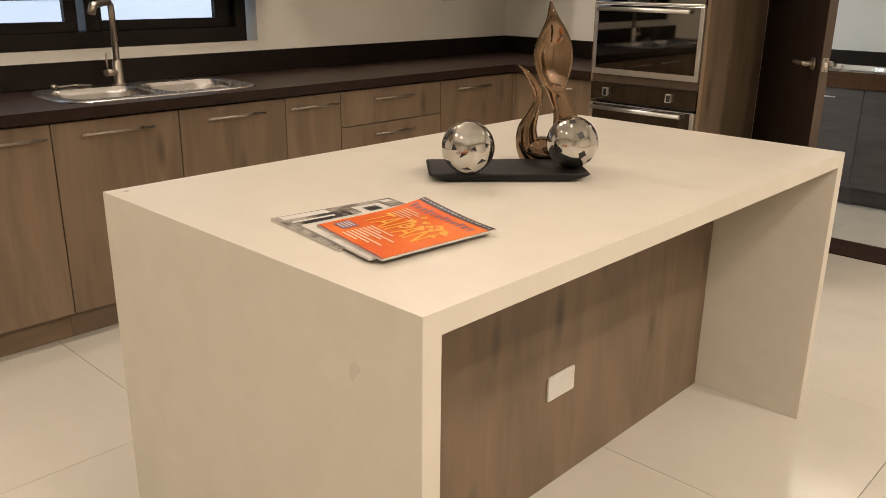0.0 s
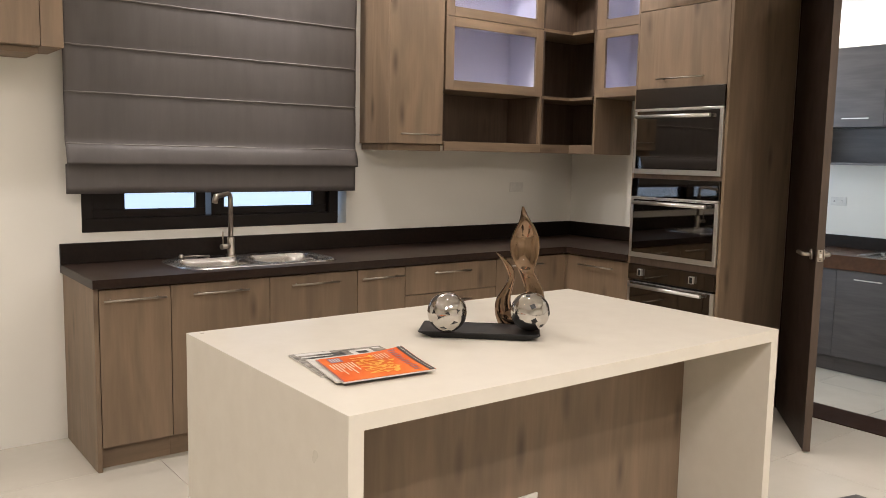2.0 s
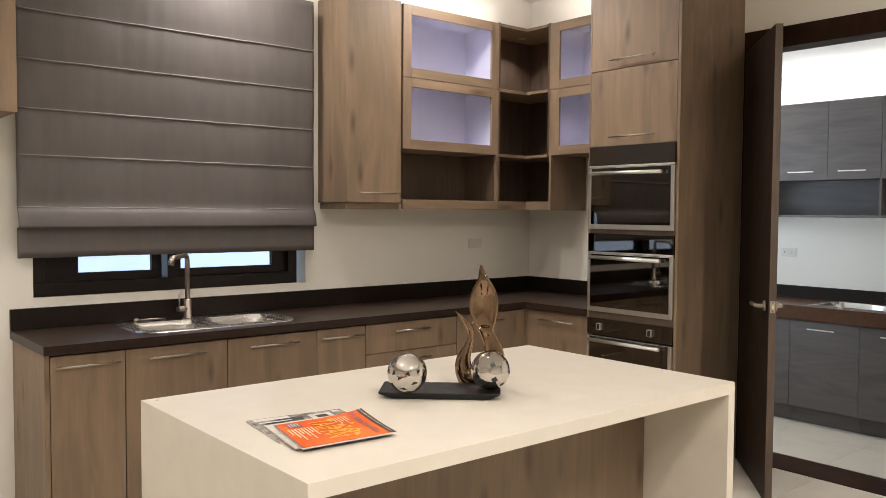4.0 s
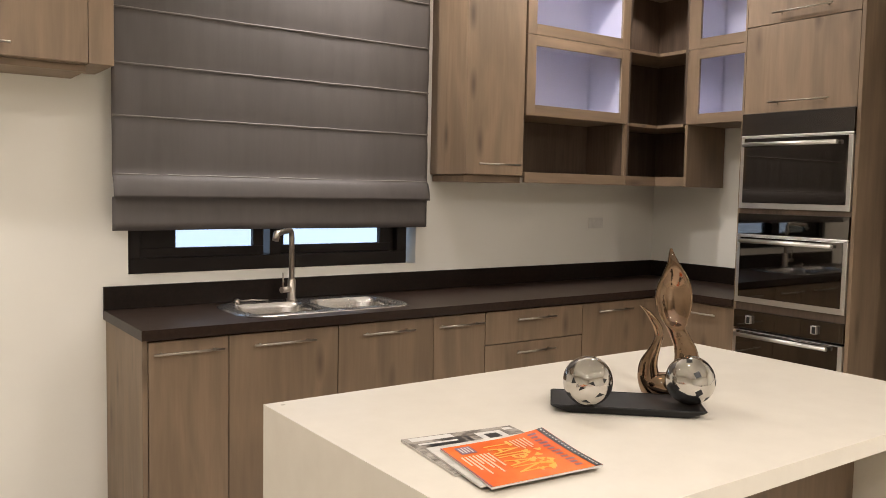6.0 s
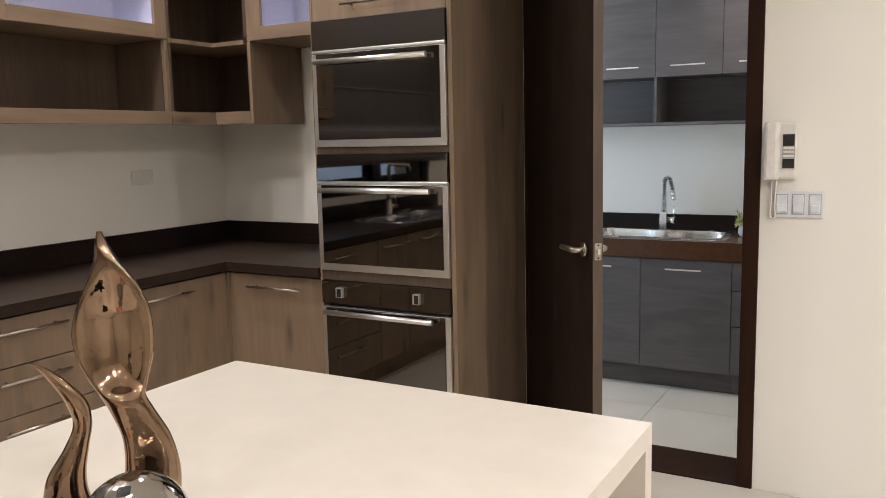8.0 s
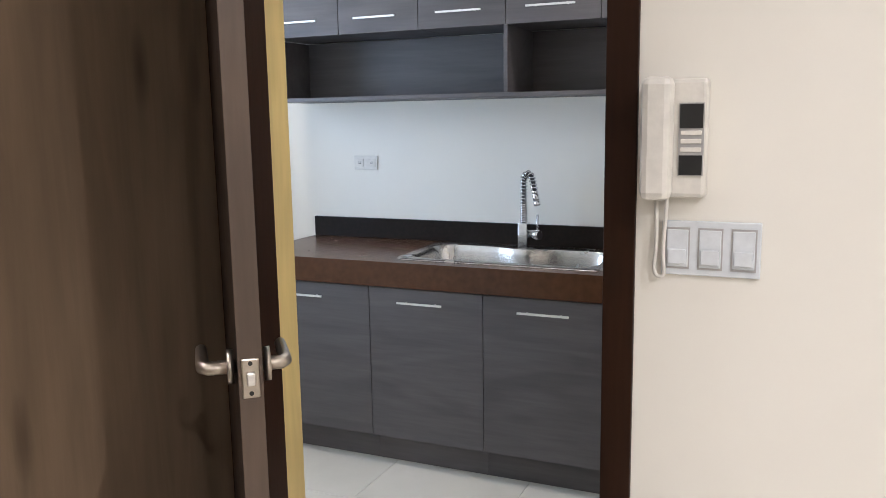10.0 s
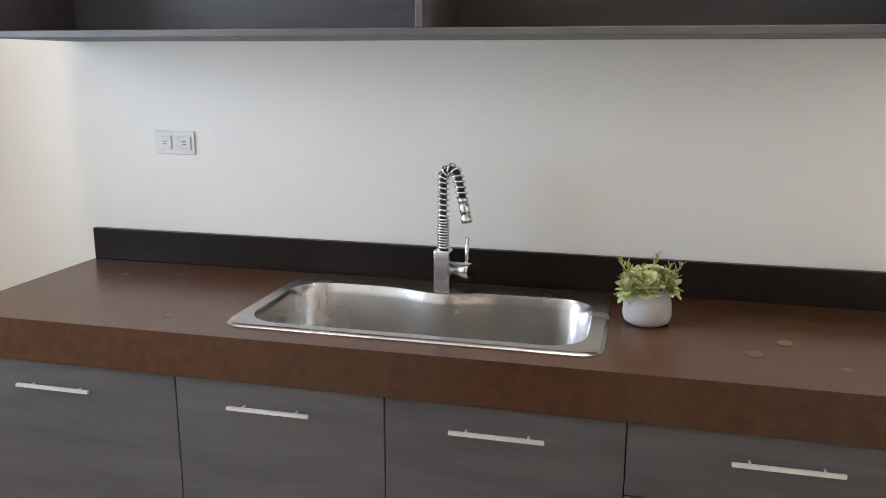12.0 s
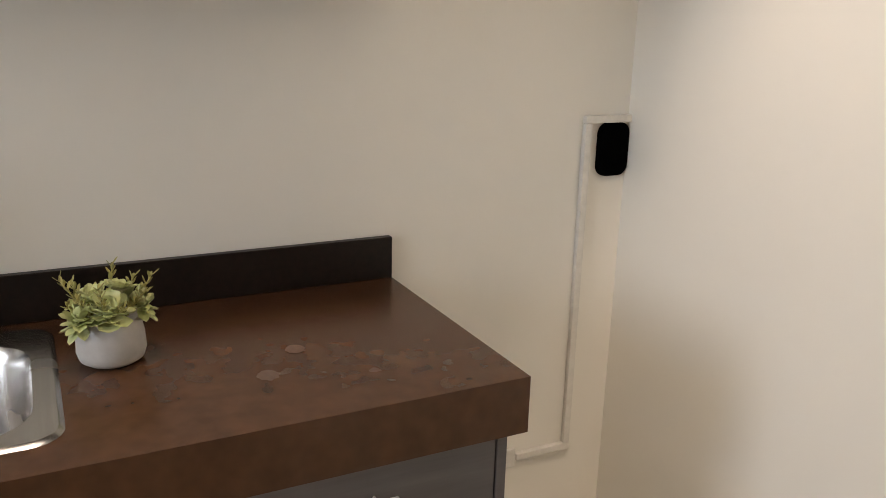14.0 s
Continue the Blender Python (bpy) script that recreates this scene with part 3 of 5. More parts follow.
tube(bm, [h0, h0 + hd * 0.07], 0.015, 14)
tube(bm, [h0 + hd * 0.058, h0 + hd * 0.060 + Vector((0, 0, 0.085))], 0.0045, 8)
part("lever", bm, NICKEL, tap)

rod = thing("drain_rod", (-3.03, -0.10, CZ + 0.0075), "slim steel rod with a round knob behind the sink bowl", "sink fitting")
part("shaft", tube(bmesh.new(), [(-3.02, -0.098, CZ + 0.014), (-2.96, -0.108, CZ + 0.018), (-2.88, -0.118, CZ + 0.013)], [0.005, 0.004, 0.005], 8), NICKEL, rod)
part("knob", lathe(bmesh.new(), -3.03, -0.097, [(0.010, CZ + 0.0075), (0.014, CZ + 0.012), (0.014, CZ + 0.020), (0.009, CZ + 0.026)], 14), NICKEL, rod)

# ---- wall cabinets ----
UZ0, UZ1, UD = 1.584, 2.835, 0.34


def panel_box(parent, name, x0, x1, y0, y1, z0, z1, mat=OAK, label=""):
    return part(name, bx(x0, x1, y0, y1, z0, z1, bevel=0.0015), mat, parent, label)


c = thing("wall_cabinet", (-1.655, -0.17, 1.545), "tall oak laminate wall cabinet with one door beside the window", "kitchen cabinet", "oak wall cabinets")
panel_box(c, "carcass", -1.855, -1.443, -0.32, -0.002, UZ0, UZ1)
d = panel_box(c, "door", -1.856, -1.458, -UD, -0.321, UZ0 + 0.002, UZ1)
bar_handle(d, (-1.79, -0.372, 1.643), (-1.50, -0.372, 1.643), (0, -0.031, 0))
panel_box(c, "valance", -1.84, -1.443, -0.30, -0.002, 1.545, UZ0 - 0.001, OAK_H)


def glass_cabinet(a0, a1, axis, label):
    """Two stacked framed glass doors; axis x: faces -y, axis y: faces -x."""
    def b(u0, u1, d0, d1, z0, z1):
        return bx(u0, u1, -d0, -d1, z0, z1, bevel=0.0012) if axis == "x" else bx(WX - 0.05 - d0 if d0 else WX - 0.002, -d1, u0, u1, z0, z1, bevel=0.0012)
    mid = (a0 + a1) / 2
    e = thing("glass_cabinet", (mid, -0.17, 1.9) if axis == "x" else (-0.17, mid, 1.9), label, "kitchen cabinet", "glass fronted cabinets")
    lo, hi = 1.926, 2.828
    part("back", b(a0 + 0.019, a1 - 0.019, 0.0, 0.012, lo + 0.02, hi - 0.02), WHITELAM, e)
    part("side", b(a0, a0 + 0.018, 0.0, 0.318, lo, hi), OAK, e)
    part("side", b(a1 - 0.018, a1, 0.0, 0.318, lo, hi), OAK, e)
    part("liner", b(a0 + 0.0185, a0 + 0.022, 0.013, 0.316, lo + 0.02, hi - 0.02), WHITELAM, e)
    part("liner", b(a1 - 0.022, a1 - 0.0185, 0.013, 0.316, lo + 0.02, hi - 0.02), WHITELAM, e)
    part("bottom", b(a0 + 0.0185, a1 - 0.0185, 0.0, 0.318, lo, lo + 0.012), OAK_H if axis == "x" else OAK_Y, e)
    part("floor_liner", b(a0 + 0.023, a1 - 0.023, 0.013, 0.316, lo + 0.0125, lo + 0.018), WHITELAM, e)
    part("top", b(a0 + 0.019, a1 - 0.019, 0.0, 0.318, hi - 0.018, hi), WHITELAM, e)
    part("shelf", b(a0 + 0.023, a1 - 0.023, 0.013, 0.31, 2.367, 2.385), WHITELAM, e)
    w = 0.065 if axis == "x" else 0.085
    for z0, z1, g0, g1 in ((1.927, 2.374, 1.987, 2.316), (2.377, 2.828, 2.437, 2.767)):
        d = part("door", b(a0 + 0.001, a0 + w, 0.32, UD, z0, z1), OAK, e, "oak door frame with frosted glass")
        part("stile", b(a1 - w, a1 - 0.001, 0.32, UD, z0, z1), OAK, e)
        part("rail", b(a0 + w + 0.0003, a1 - w - 0.0003, 0.32, UD, z0, g0), OAK_H if axis == "x" else OAK_Y, e)
        part("rail", b(a0 + w + 0.0003, a1 - w - 0.0003, 0.32, UD, g1, z1), OAK_H if axis == "x" else OAK_Y, e)
        p = part("pane", b(a0 + w + 0.0005, a1 - w - 0.0005, 0.328, 0.332, g0 + 0.0005, g1 - 0.0005), FROST, d, "bluish frosted glass pane")
        p.visible_shadow = False
    return e


glass_cabinet(-1.4425, -0.616, "x", "oak wall cabinet with two stacked frosted glass doors")
glass_cabinet(-1.135, -0.560, "y", "oak wall cabinet with frosted glass doors beside the oven tower")
c = thing("open_shelf", (-1.03, -0.17, 1.545), "open oak shelf niche under the glass cabinet", "shelf")
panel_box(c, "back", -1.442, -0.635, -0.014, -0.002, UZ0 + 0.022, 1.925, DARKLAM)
panel_box(c, "base", -1.442, -0.6165, -UD + 0.019, -0.002, UZ0, UZ0 + 0.021, OAK_H)
panel_box(c, "side", -0.635, -0.6165, -UD, -0.0145, UZ0 + 0.023, 1.925)
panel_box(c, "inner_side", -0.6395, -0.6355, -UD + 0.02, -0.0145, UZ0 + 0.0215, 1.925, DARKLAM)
panel_box(c, "front_rail", -1.442, -0.6165, -UD, -UD + 0.0185, 1.548, UZ0 + 0.0225, OAK_H)
c = thing("corner_shelf", (-0.3, -0.25, 1.545), "open corner shelf unit with dark brown back and L-shaped shelves", "shelf")
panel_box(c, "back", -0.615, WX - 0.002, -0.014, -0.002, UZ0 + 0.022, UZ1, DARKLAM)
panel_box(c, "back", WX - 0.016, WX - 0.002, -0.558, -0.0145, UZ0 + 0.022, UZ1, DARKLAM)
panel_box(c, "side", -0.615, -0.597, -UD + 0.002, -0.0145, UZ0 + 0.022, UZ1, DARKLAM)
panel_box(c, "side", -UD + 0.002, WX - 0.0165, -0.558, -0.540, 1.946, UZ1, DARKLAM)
for z, m in ((UZ0, OAK), (1.914, OAK), (2.364, OAK), (2.81, OAK)):
    bm = bmesh.new()
    f = -UD + (0.0205 if z == UZ0 else 0.0)
    pts = [(-0.6145, -0.016), (WX - 0.018, -0.016), (WX - 0.018, -0.539), (f, -0.539), (f, f), (-0.6145, f)]
    lo, hi = [bm.verts.new((x, y, z)) for x, y in pts], [bm.verts.new((x, y, z + 0.02)) for x, y in pts]
    bm.faces.new(lo[::-1])
    bm.faces.new(hi)
    for k in range(6):
        bm.faces.new((lo[k], lo[(k + 1) % 6], hi[(k + 1) % 6], hi[k]))
    part("shelf", bm, m, c)
panel_box(c, "end_panel", -UD, WX - 0.017, -0.578, -0.5585, 1.545, 1.925)
bm = box(bmesh.new(), -0.6145, -UD, -UD, -UD + 0.02, 1.548, UZ0 + 0.0225)
part("valance", bm, OAK_H, c)
panel_box(c, "valance", -UD, -UD + 0.02, -0.558, -UD + 0.0205, 1.548, UZ0 + 0.0225, OAK_Y)
part("spot_lamp", lathe(bmesh.new(), -0.25, -0.2, [(0.028, 2.795), (0.03, 2.792), (0.028, 2.7995)], 16), NICKEL, c)

# wall cabinet beyond the window
for x0, x1, hx in ((-4.46, -3.74, (-4.25, -4.02)), (-5.2, -4.46, (-4.9, -4.6))):
    c = thing("wall_cabinet", ((x0 + x1) / 2, -0.17, 1.955), "oak laminate wall cabinet with small doors above", "kitchen cabinet", "oak wall cabinets")
    panel_box(c, "carcass", x0, x1, -0.32, -0.002, 1.972, UZ1)
    d = panel_box(c, "door", x0 + 0.001, x1 - 0.001, -UD, -0.321, 1.974, 2.414)
    bar_handle(d, (hx[0], -0.372, 2.02), (hx[1], -0.372, 2.02), (0, -0.031, 0))
    panel_box(c, "door", x0 + 0.001, x1 - 0.001, -UD, -0.321, 2.418, UZ1)
    panel_box(c, "valance", x0, x1, -0.29, -0.002, 1.945, 1.971, OAK_H)
solid("filler_panel", bx(-3.738, -3.642, -UD, -0.002, 1.972, UZ1), OAK, "narrow oak laminate filler panel of the wall cabinets", "cabinet panel")

# ---- oven tower ----
TX, TY0, TY1 = -0.605, -1.14, -1.79
tw = thing("oven_tower", (-0.28, -1.465, KZ), "tall oak laminate cabinet tower with built-in ovens", "kitchen cabinet")
panel_box(tw, "side_panel", TX, WX - 0.003, TY1, TY1 + 0.02, KZ, 2.85)
panel_box(tw, "side_panel", TX, WX - 0.003, TY0 - 0.012, TY0, KZ, 2.85)
panel_box(tw, "top", TX + 0.02, WX - 0.003, TY1 + 0.021, TY0 - 0.013, 2.83, 2.85)
panel_box(tw, "carcass", TX + 0.30, WX - 0.003, TY1 + 0.021, TY0 - 0.013, KZ + 0.11, 2.829, DARKLAM)
panel_box(tw, "plinth", TX + 0.06, TX + 0.08, TY1 + 0.021, TY0 - 0.013, KZ, KZ + 0.109, OAK_Y)
FY0, FY1 = TY1 + 0.022, TY0 - 0.014
for z0, z1 in ((2.39, 2.848), (1.934, 2.386)):
    d = panel_box(tw, "door", TX, TX + 0.02, FY0, FY1, z0, z1)
    bar_handle(d, (TX - 0.031, FY0 + 0.13, z0 + 0.05), (TX - 0.031, FY1 - 0.16, z0 + 0.05), (-0.031, 0, 0))
panel_box(tw, "bottom_panel", TX, TX + 0.02, FY0, FY1, KZ + 0.113, 0.262)
panel_box(tw, "rail", TX + 0.004, TX + 0.03, FY0, FY1, 0.882, 0.925, DARKLAM)
panel_box(tw, "rail", TX + 0.004, TX + 0.03, FY0, FY1, 1.405, 1.43, DARKLAM)


def oven(z0, z1, zc, label, knobs, panel_mat, handle_z, frame_w):
    """A built-in oven: control panel from zc to z1, framed glass door below."""
    e = thing("built_in_oven", (TX, (FY0 + FY1) / 2, z0), label, "oven", "built-in ovens")
    part("body", bx(TX + 0.012, TX + 0.29, FY0 + 0.02, FY1 - 0.02, z0, z1), BLACKPLASTIC, e)
    p = part("control_panel", bx(TX - 0.012, TX + 0.0115, FY0, FY1, zc + 0.004, z1), panel_mat, e)
    if knobs:
        for ky in (-1.253, -1.624):
            zk = (zc + z1) / 2 + 0.004
            k = part("knob", bx(TX - 0.032, TX - 0.0122, ky - 0.016, ky + 0.016, zk - 0.021, zk + 0.021, bevel=0.003), STEEL, p, "steel rotary knob")
            part("grip", bx(TX - 0.034, TX - 0.0322, ky - 0.013, ky + 0.006, zk - 0.017, zk + 0.017, bevel=0.0006), BLACKPLASTIC, k, "black knob face")
    elif panel_mat is DARKSTEEL:
        part("trim_strip", bx(TX - 0.016, TX - 0.0005, FY0, FY1, zc - 0.008, zc + 0.003), STEEL, e)
    else:
        part("display", bx(TX - 0.0135, TX - 0.0122, FY0 + 0.21, FY1 - 0.21, zc + 0.045, z1 - 0.03, bevel=0), BLACKGLASS, p)
        part("trim_strip", bx(TX - 0.016, TX - 0.0005, FY0, FY1, zc - 0.008, zc + 0.003), STEEL, e)
    d = part("door", bx(TX - 0.014, TX + 0.0115, FY0, FY1, z0, zc - 0.01), STEEL, e, "steel framed oven door")
    part("glass", bx(TX - 0.017, TX - 0.0143, FY0 + frame_w, FY1 - frame_w, z0 + 0.03, zc - 0.012, bevel=0.001), BLACKGLASS, d, "dark reflective oven glass")
    bm = bmesh.new()
    tube(bm, [(TX - 0.042, FY0 + 0.065, handle_z), (TX - 0.042, FY1 - 0.03, handle_z)], 0.011, 14)
    for y in (FY0 + 0.10, FY1 - 0.07):
        tube(bm, [(TX - 0.042, y, handle_z), (TX - 0.013, y, handle_z)], 0.008, 10)
    part("handle", bm, STEEL, d, "steel bar handle")
    return e


oven(1.431, 1.932, 1.812, "built-in microwave with steel frame and dark glass", False, DARKSTEEL, 1.768, 0.022)
oven(0.926, 1.404, 1.290, "built-in oven with steel frame and black display panel", False, BLACKGLASS, 1.258, 0.022)
oven(0.265, 0.881, 0.782, "built-in oven with two steel knobs and large dark glass", True, BLACKGLASS, 0.752, 0.022)

# ---- pantry door ----
hx, hy = WX - 0.012, DL - 0.004
lx, ly = -0.552, -2.348
ang = math.degrees(math.atan2(ly - hy, lx - hx))
L = math.hypot(lx - hx, ly - hy)
door = thing("door_1", (hx, hy, KZ + 0.01), "dark wenge wooden door standing open with grooved face", "door")
tagged(door, kind="structure")


def on_leaf(bm):
    bmesh.ops.transform(bm, matrix=Matrix.Rotation(radians(ang), 4, "Z"), verts=bm.verts)
    bmesh.ops.translate(bm, vec=(hx, hy, 0), verts=bm.verts)
    return bm


part("leaf", on_leaf(bx(0, L, 0, -0.036, KZ + 0.01, 2.495)), WENGE_D, door)
part("edge_lipping", on_leaf(bx(L + 0.0001, L + 0.004, -0.036, 0.0, KZ + 0.01, 2.495, bevel=0.001)), LIPPING, door, "greyish brown veneered edge")
zg = KZ + 0.12
while zg < 2.38:
    part("plank", on_leaf(bx(0.10, L - 0.12, 0.0005, 0.006, zg, zg + 0.056, bevel=0.0015)), WENGE_D, door)
    zg += 0.06
hd = part("handle", on_leaf(tube(bmesh.new(), [(L - 0.065, -0.040, 1.05), (L - 0.065, -0.05, 1.05)], 0.027, 20)), NICKEL, door, "satin nickel lever handle")
part("lever", on_leaf(tube(bmesh.new(), [(L - 0.065, -0.037, 1.05), (L - 0.065, -0.078, 1.05), (L - 0.075, -0.086, 1.05), (L - 0.18, -0.088, 1.05)], [0.011, 0.011, 0.011, 0.0095], 12)), NICKEL, hd)
hd = part("handle", on_leaf(tube(bmesh.new(), [(L - 0.065, 0.0065, 1.05), (L - 0.065, 0.016, 1.05)], 0.027, 20)), NICKEL, door, "satin nickel lever handle")
part("lever", on_leaf(tube(bmesh.new(), [(L - 0.065, 0.001, 1.05), (L - 0.065, 0.034, 1.05), (L - 0.075, 0.040, 1.05), (L - 0.18, 0.042, 1.05)], [0.011, 0.011, 0.011, 0.0095], 12)), NICKEL, hd)
plate = part("latch_plate", on_leaf(bx(L + 0.0042, L + 0.006, -0.031, -0.005, 1.020, 1.080)), NICKEL, door, "dull nickel latch plate")
part("latch", on_leaf(bx(L + 0.0061, L + 0.014, -0.024, -0.012, 1.040, 1.060)), STEEL, plate)
for zs in (1.027, 1.073):
    part("screw", on_leaf(tube(bmesh.new(), [(L + 0.0061, -0.018, zs), (L + 0.0070, -0.018, zs)], 0.0035, 10)), BLACKPLASTIC, plate)

# ---- pantry ----
PX, PT = 1.43, 0.84
e = thing("pantry_worktop", (1.74, -1.94, 0.735), "brown speckled granite worktop with a thick apron and upstand", "worktop")
PSX0, PSX1, PSY0, PSY1 = 1.505, 1.985, -2.385, -1.495
part("slab", slab_with_hole(PX, 2.048, -3.105, -0.775, 0.735, PT, PSX0 + 0.02, PSX1 - 0.02, PSY0 + 0.02, PSY1 - 0.02), PCOUNTER, e)
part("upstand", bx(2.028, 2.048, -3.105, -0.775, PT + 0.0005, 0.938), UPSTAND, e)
sink(PSX0, PSX1, PSY0, PSY1, PT, [(PSX0 + 0.032, PSX1 - 0.075, PSY0 + 0.04, PSY1 - 0.04)], "large single bowl stainless steel sink inset in granite", 0.09, 0.20, 0.05, 0.09, notch=0.04)


def pantry_unit(y0, y1, handle, label, drawers=()):
    u = thing("pantry_base_cabinet", (1.74, (y0 + y1) / 2, PZ), label, "kitchen cabinet", "grey base cabinets")
    part("carcass", bx(1.462, 2.04, y0 + 0.001, y1 - 0.001, PZ + 0.12, 0.60), GREYLAM, u)
    part("rail", bx(1.462, 1.48, y0 + 0.001, y1 - 0.001, 0.601, 0.733), GREYLAM, u)
    part("plinth", bx(1.50, 1.52, y0, y1, PZ, PZ + 0.119), GREYLAM, u)
    zs = (0.731,) + tuple(drawers) + (PZ + 0.123,)
    for zt, zb in zip(zs, zs[1:]):
        d = part("drawer_front" if drawers else "door", bx(1.443, 1.4615, y0 + 0.0015, y1 - 0.0015, zb + 0.002, zt - 0.002, bevel=0.001), GREYLAM, u)
        bar_handle(d, (1.421, handle[0], zt - 0.058), (1.421, handle[1], zt - 0.058), (-0.022, 0, 0), ALUBAR, flat=True)
    return u


pantry_unit(-1.408, -0.80, (-1.186, -0.984), "grey brown laminate base cabinet with one wide door")
pantry_unit(-1.922, -1.408, (-1.75, -1.55), "grey brown laminate base cabinet under the pantry sink")
pantry_unit(-2.443, -1.922, (-2.277, -2.072), "grey brown laminate base cabinet under the pantry sink")
pantry_unit(-3.05, -2.443, (-2.857, -2.648), "grey brown laminate drawer cabinet", (0.565, 0.36))
solid("end_panel", bx(1.443, 2.04, -3.073, -3.052, PZ, 0.733), GREYLAM, "grey laminate end panel of the pantry base cabinets", "cabinet panel")
YS = [-3.10, -2.71, -2.32, -1.93, -1.54, -1.15, -0.76]
for a, b in zip(YS, YS[1:]):
    u = thing("pantry_wall_cabinet", (1.87, (a + b) / 2, 1.795), "grey brown laminate pantry wall cabinet", "kitchen cabinet", "grey wall cabinets")
    part("carcass", bx(1.72, 2.048, a + 0.0005, b - 0.0005, 1.795, 2.39), GREYLAM, u)
    d = part("door", bx(1.70, 1.7195, a + 0.0015, b - 0.0015, 1.793, 2.39, bevel=0.001), GREYLAM, u)
    bar_handle(d, (1.668, a + 0.095, 1.855), (1.668, b - 0.095, 1.855), (-0.031, 0, 0), ALUBAR, flat=True)
u = thing("pantry_open_shelf", (1.87, -1.93, 1.505), "open grey laminate shelf under the pantry wall cabinets", "shelf")
part("base", bx(1.70, 2.048, -3.10, -0.76, 1.505, 1.523), GREYLAM, u)
part("back", bx(2.034, 2.048, -3.10, -0.76, 1.5235, 1.792), GREYLAM, u)
for y in (-3.10, -1.94, -0.778):
    part("divider", bx(1.70, 2.0335, y, y + 0.018, 1.5235, 1.792), GREYLAM, u)
wall_plate("socket", 2.044, 2.0495, -1.14, -1.01, 1.175, 1.245, 2, "white double socket plate on the pantry wall", "x")
wall_plate("wall_socket", -0.585, -0.455, -0.0075, -0.001, 1.265, 1.335, 1, "white socket plate above the worktop", "y")
wall_plate("light_switch", WX - 0.009, WX - 0.001, -3.005, -2.83, 1.128, 1.230, 3, "cool white three gang light switch beside the door", "x", COOLPLASTIC, COOLPLASTIC)

# ---- roman blind ----
def roman_blind(x0, x1, z_top, seams, z_fold, z_hem, y):
    e = thing("roman_blind", ((x0 + x1) / 2, y, z_hem), "grey brown fabric roman blind lowered over the window", "blind")
    bm = bmesh.new()
    zs, ys = [], []
    levels = [z_top] + seams
    for a, b in zip(levels, levels[1:]):
        for k in range(8):
            f = k / 8
            zs.append(a + (b - a) * f)
            ys.append(y - 0.006 * math.sin(math.pi * f) ** 0.7)
    last = seams[-1]
    for k in range(9):                       # the gathered fold
        f = k / 8
        zs.append(last + (z_fold - last) * f)
        ys.append(y - 0.006 - 0.030 * math.sin(math.pi * 0.5 * f ** 0.7))
    for k in range(1, 5):
        f = k / 4
        zs.append(z_fold + 0.004 * math.sin(math.pi * f))
        ys.append(y - 0.036 + 0.030 * f)
    for k in range(1, 5):
        zs.append(z_fold + (z_hem - z_fold) * k / 4)
        ys.append(y - 0.004)
    nx = 90
    grid = []
    for j, (z, yy) in enumerate(zip(zs, ys)):
        row = []
        for i in range(nx + 1):
            x = x0 + (x1 - x0) * i / nx
            w = noise.noise(Vector((x * 6.0, z * 1.6, 3.1))) * 0.006 + noise.noise(Vector((x * 17.0, z * 4.0, 9.1))) * 0.0024
            row.append(bm.verts.new((x, yy + w, z + 0.002 * noise.noise(Vector((x * 2.5, z * 9, 1.0))))))
        grid.append(row)
    for a, b in zip(grid, grid[1:]):
        for i in range(nx):
            f = bm.faces.new((a[i], a[i + 1], b[i + 1], b[i]))
            f.smooth = True
    geom = bmesh.ops.extrude_face_region(bm, geom=list(bm.faces))["geom"]
    bmesh.ops.translate(bm, vec=(0, 0.004, 0), verts=[v for v in geom if isinstance(v, bmesh.types.BMVert)])
    part("fabric", bm, FABRIC, e)
    for z in seams:
        n = 24
        part("piping", tube(bmesh.new(), [(x0 + 0.002 + (x1 - x0 - 0.004) * k / n, y - 0.005, z + 0.0025 * noise.noise(Vector((k * 0.7, z * 5, 0)))) for k in range(n + 1)], 0.0042, 6), PIPING, e)
    part("side_hem", bx(x1 - 0.004, x1 + 0.002, y + 0.002, y + 0.012, z_hem + 0.14, z_top - 0.01, bevel=0.001), PIPING, e)
    part("head_rail", bx(x0, x1, y + 0.006, -0.003, z_top - 0.05, z_top - 0.002), ALU, e)
    return e


roman_blind(-3.60, -1.948, 2.795, [2.498, 2.260, 2.022, 1.795, 1.540], 1.438, 1.292, -0.105)

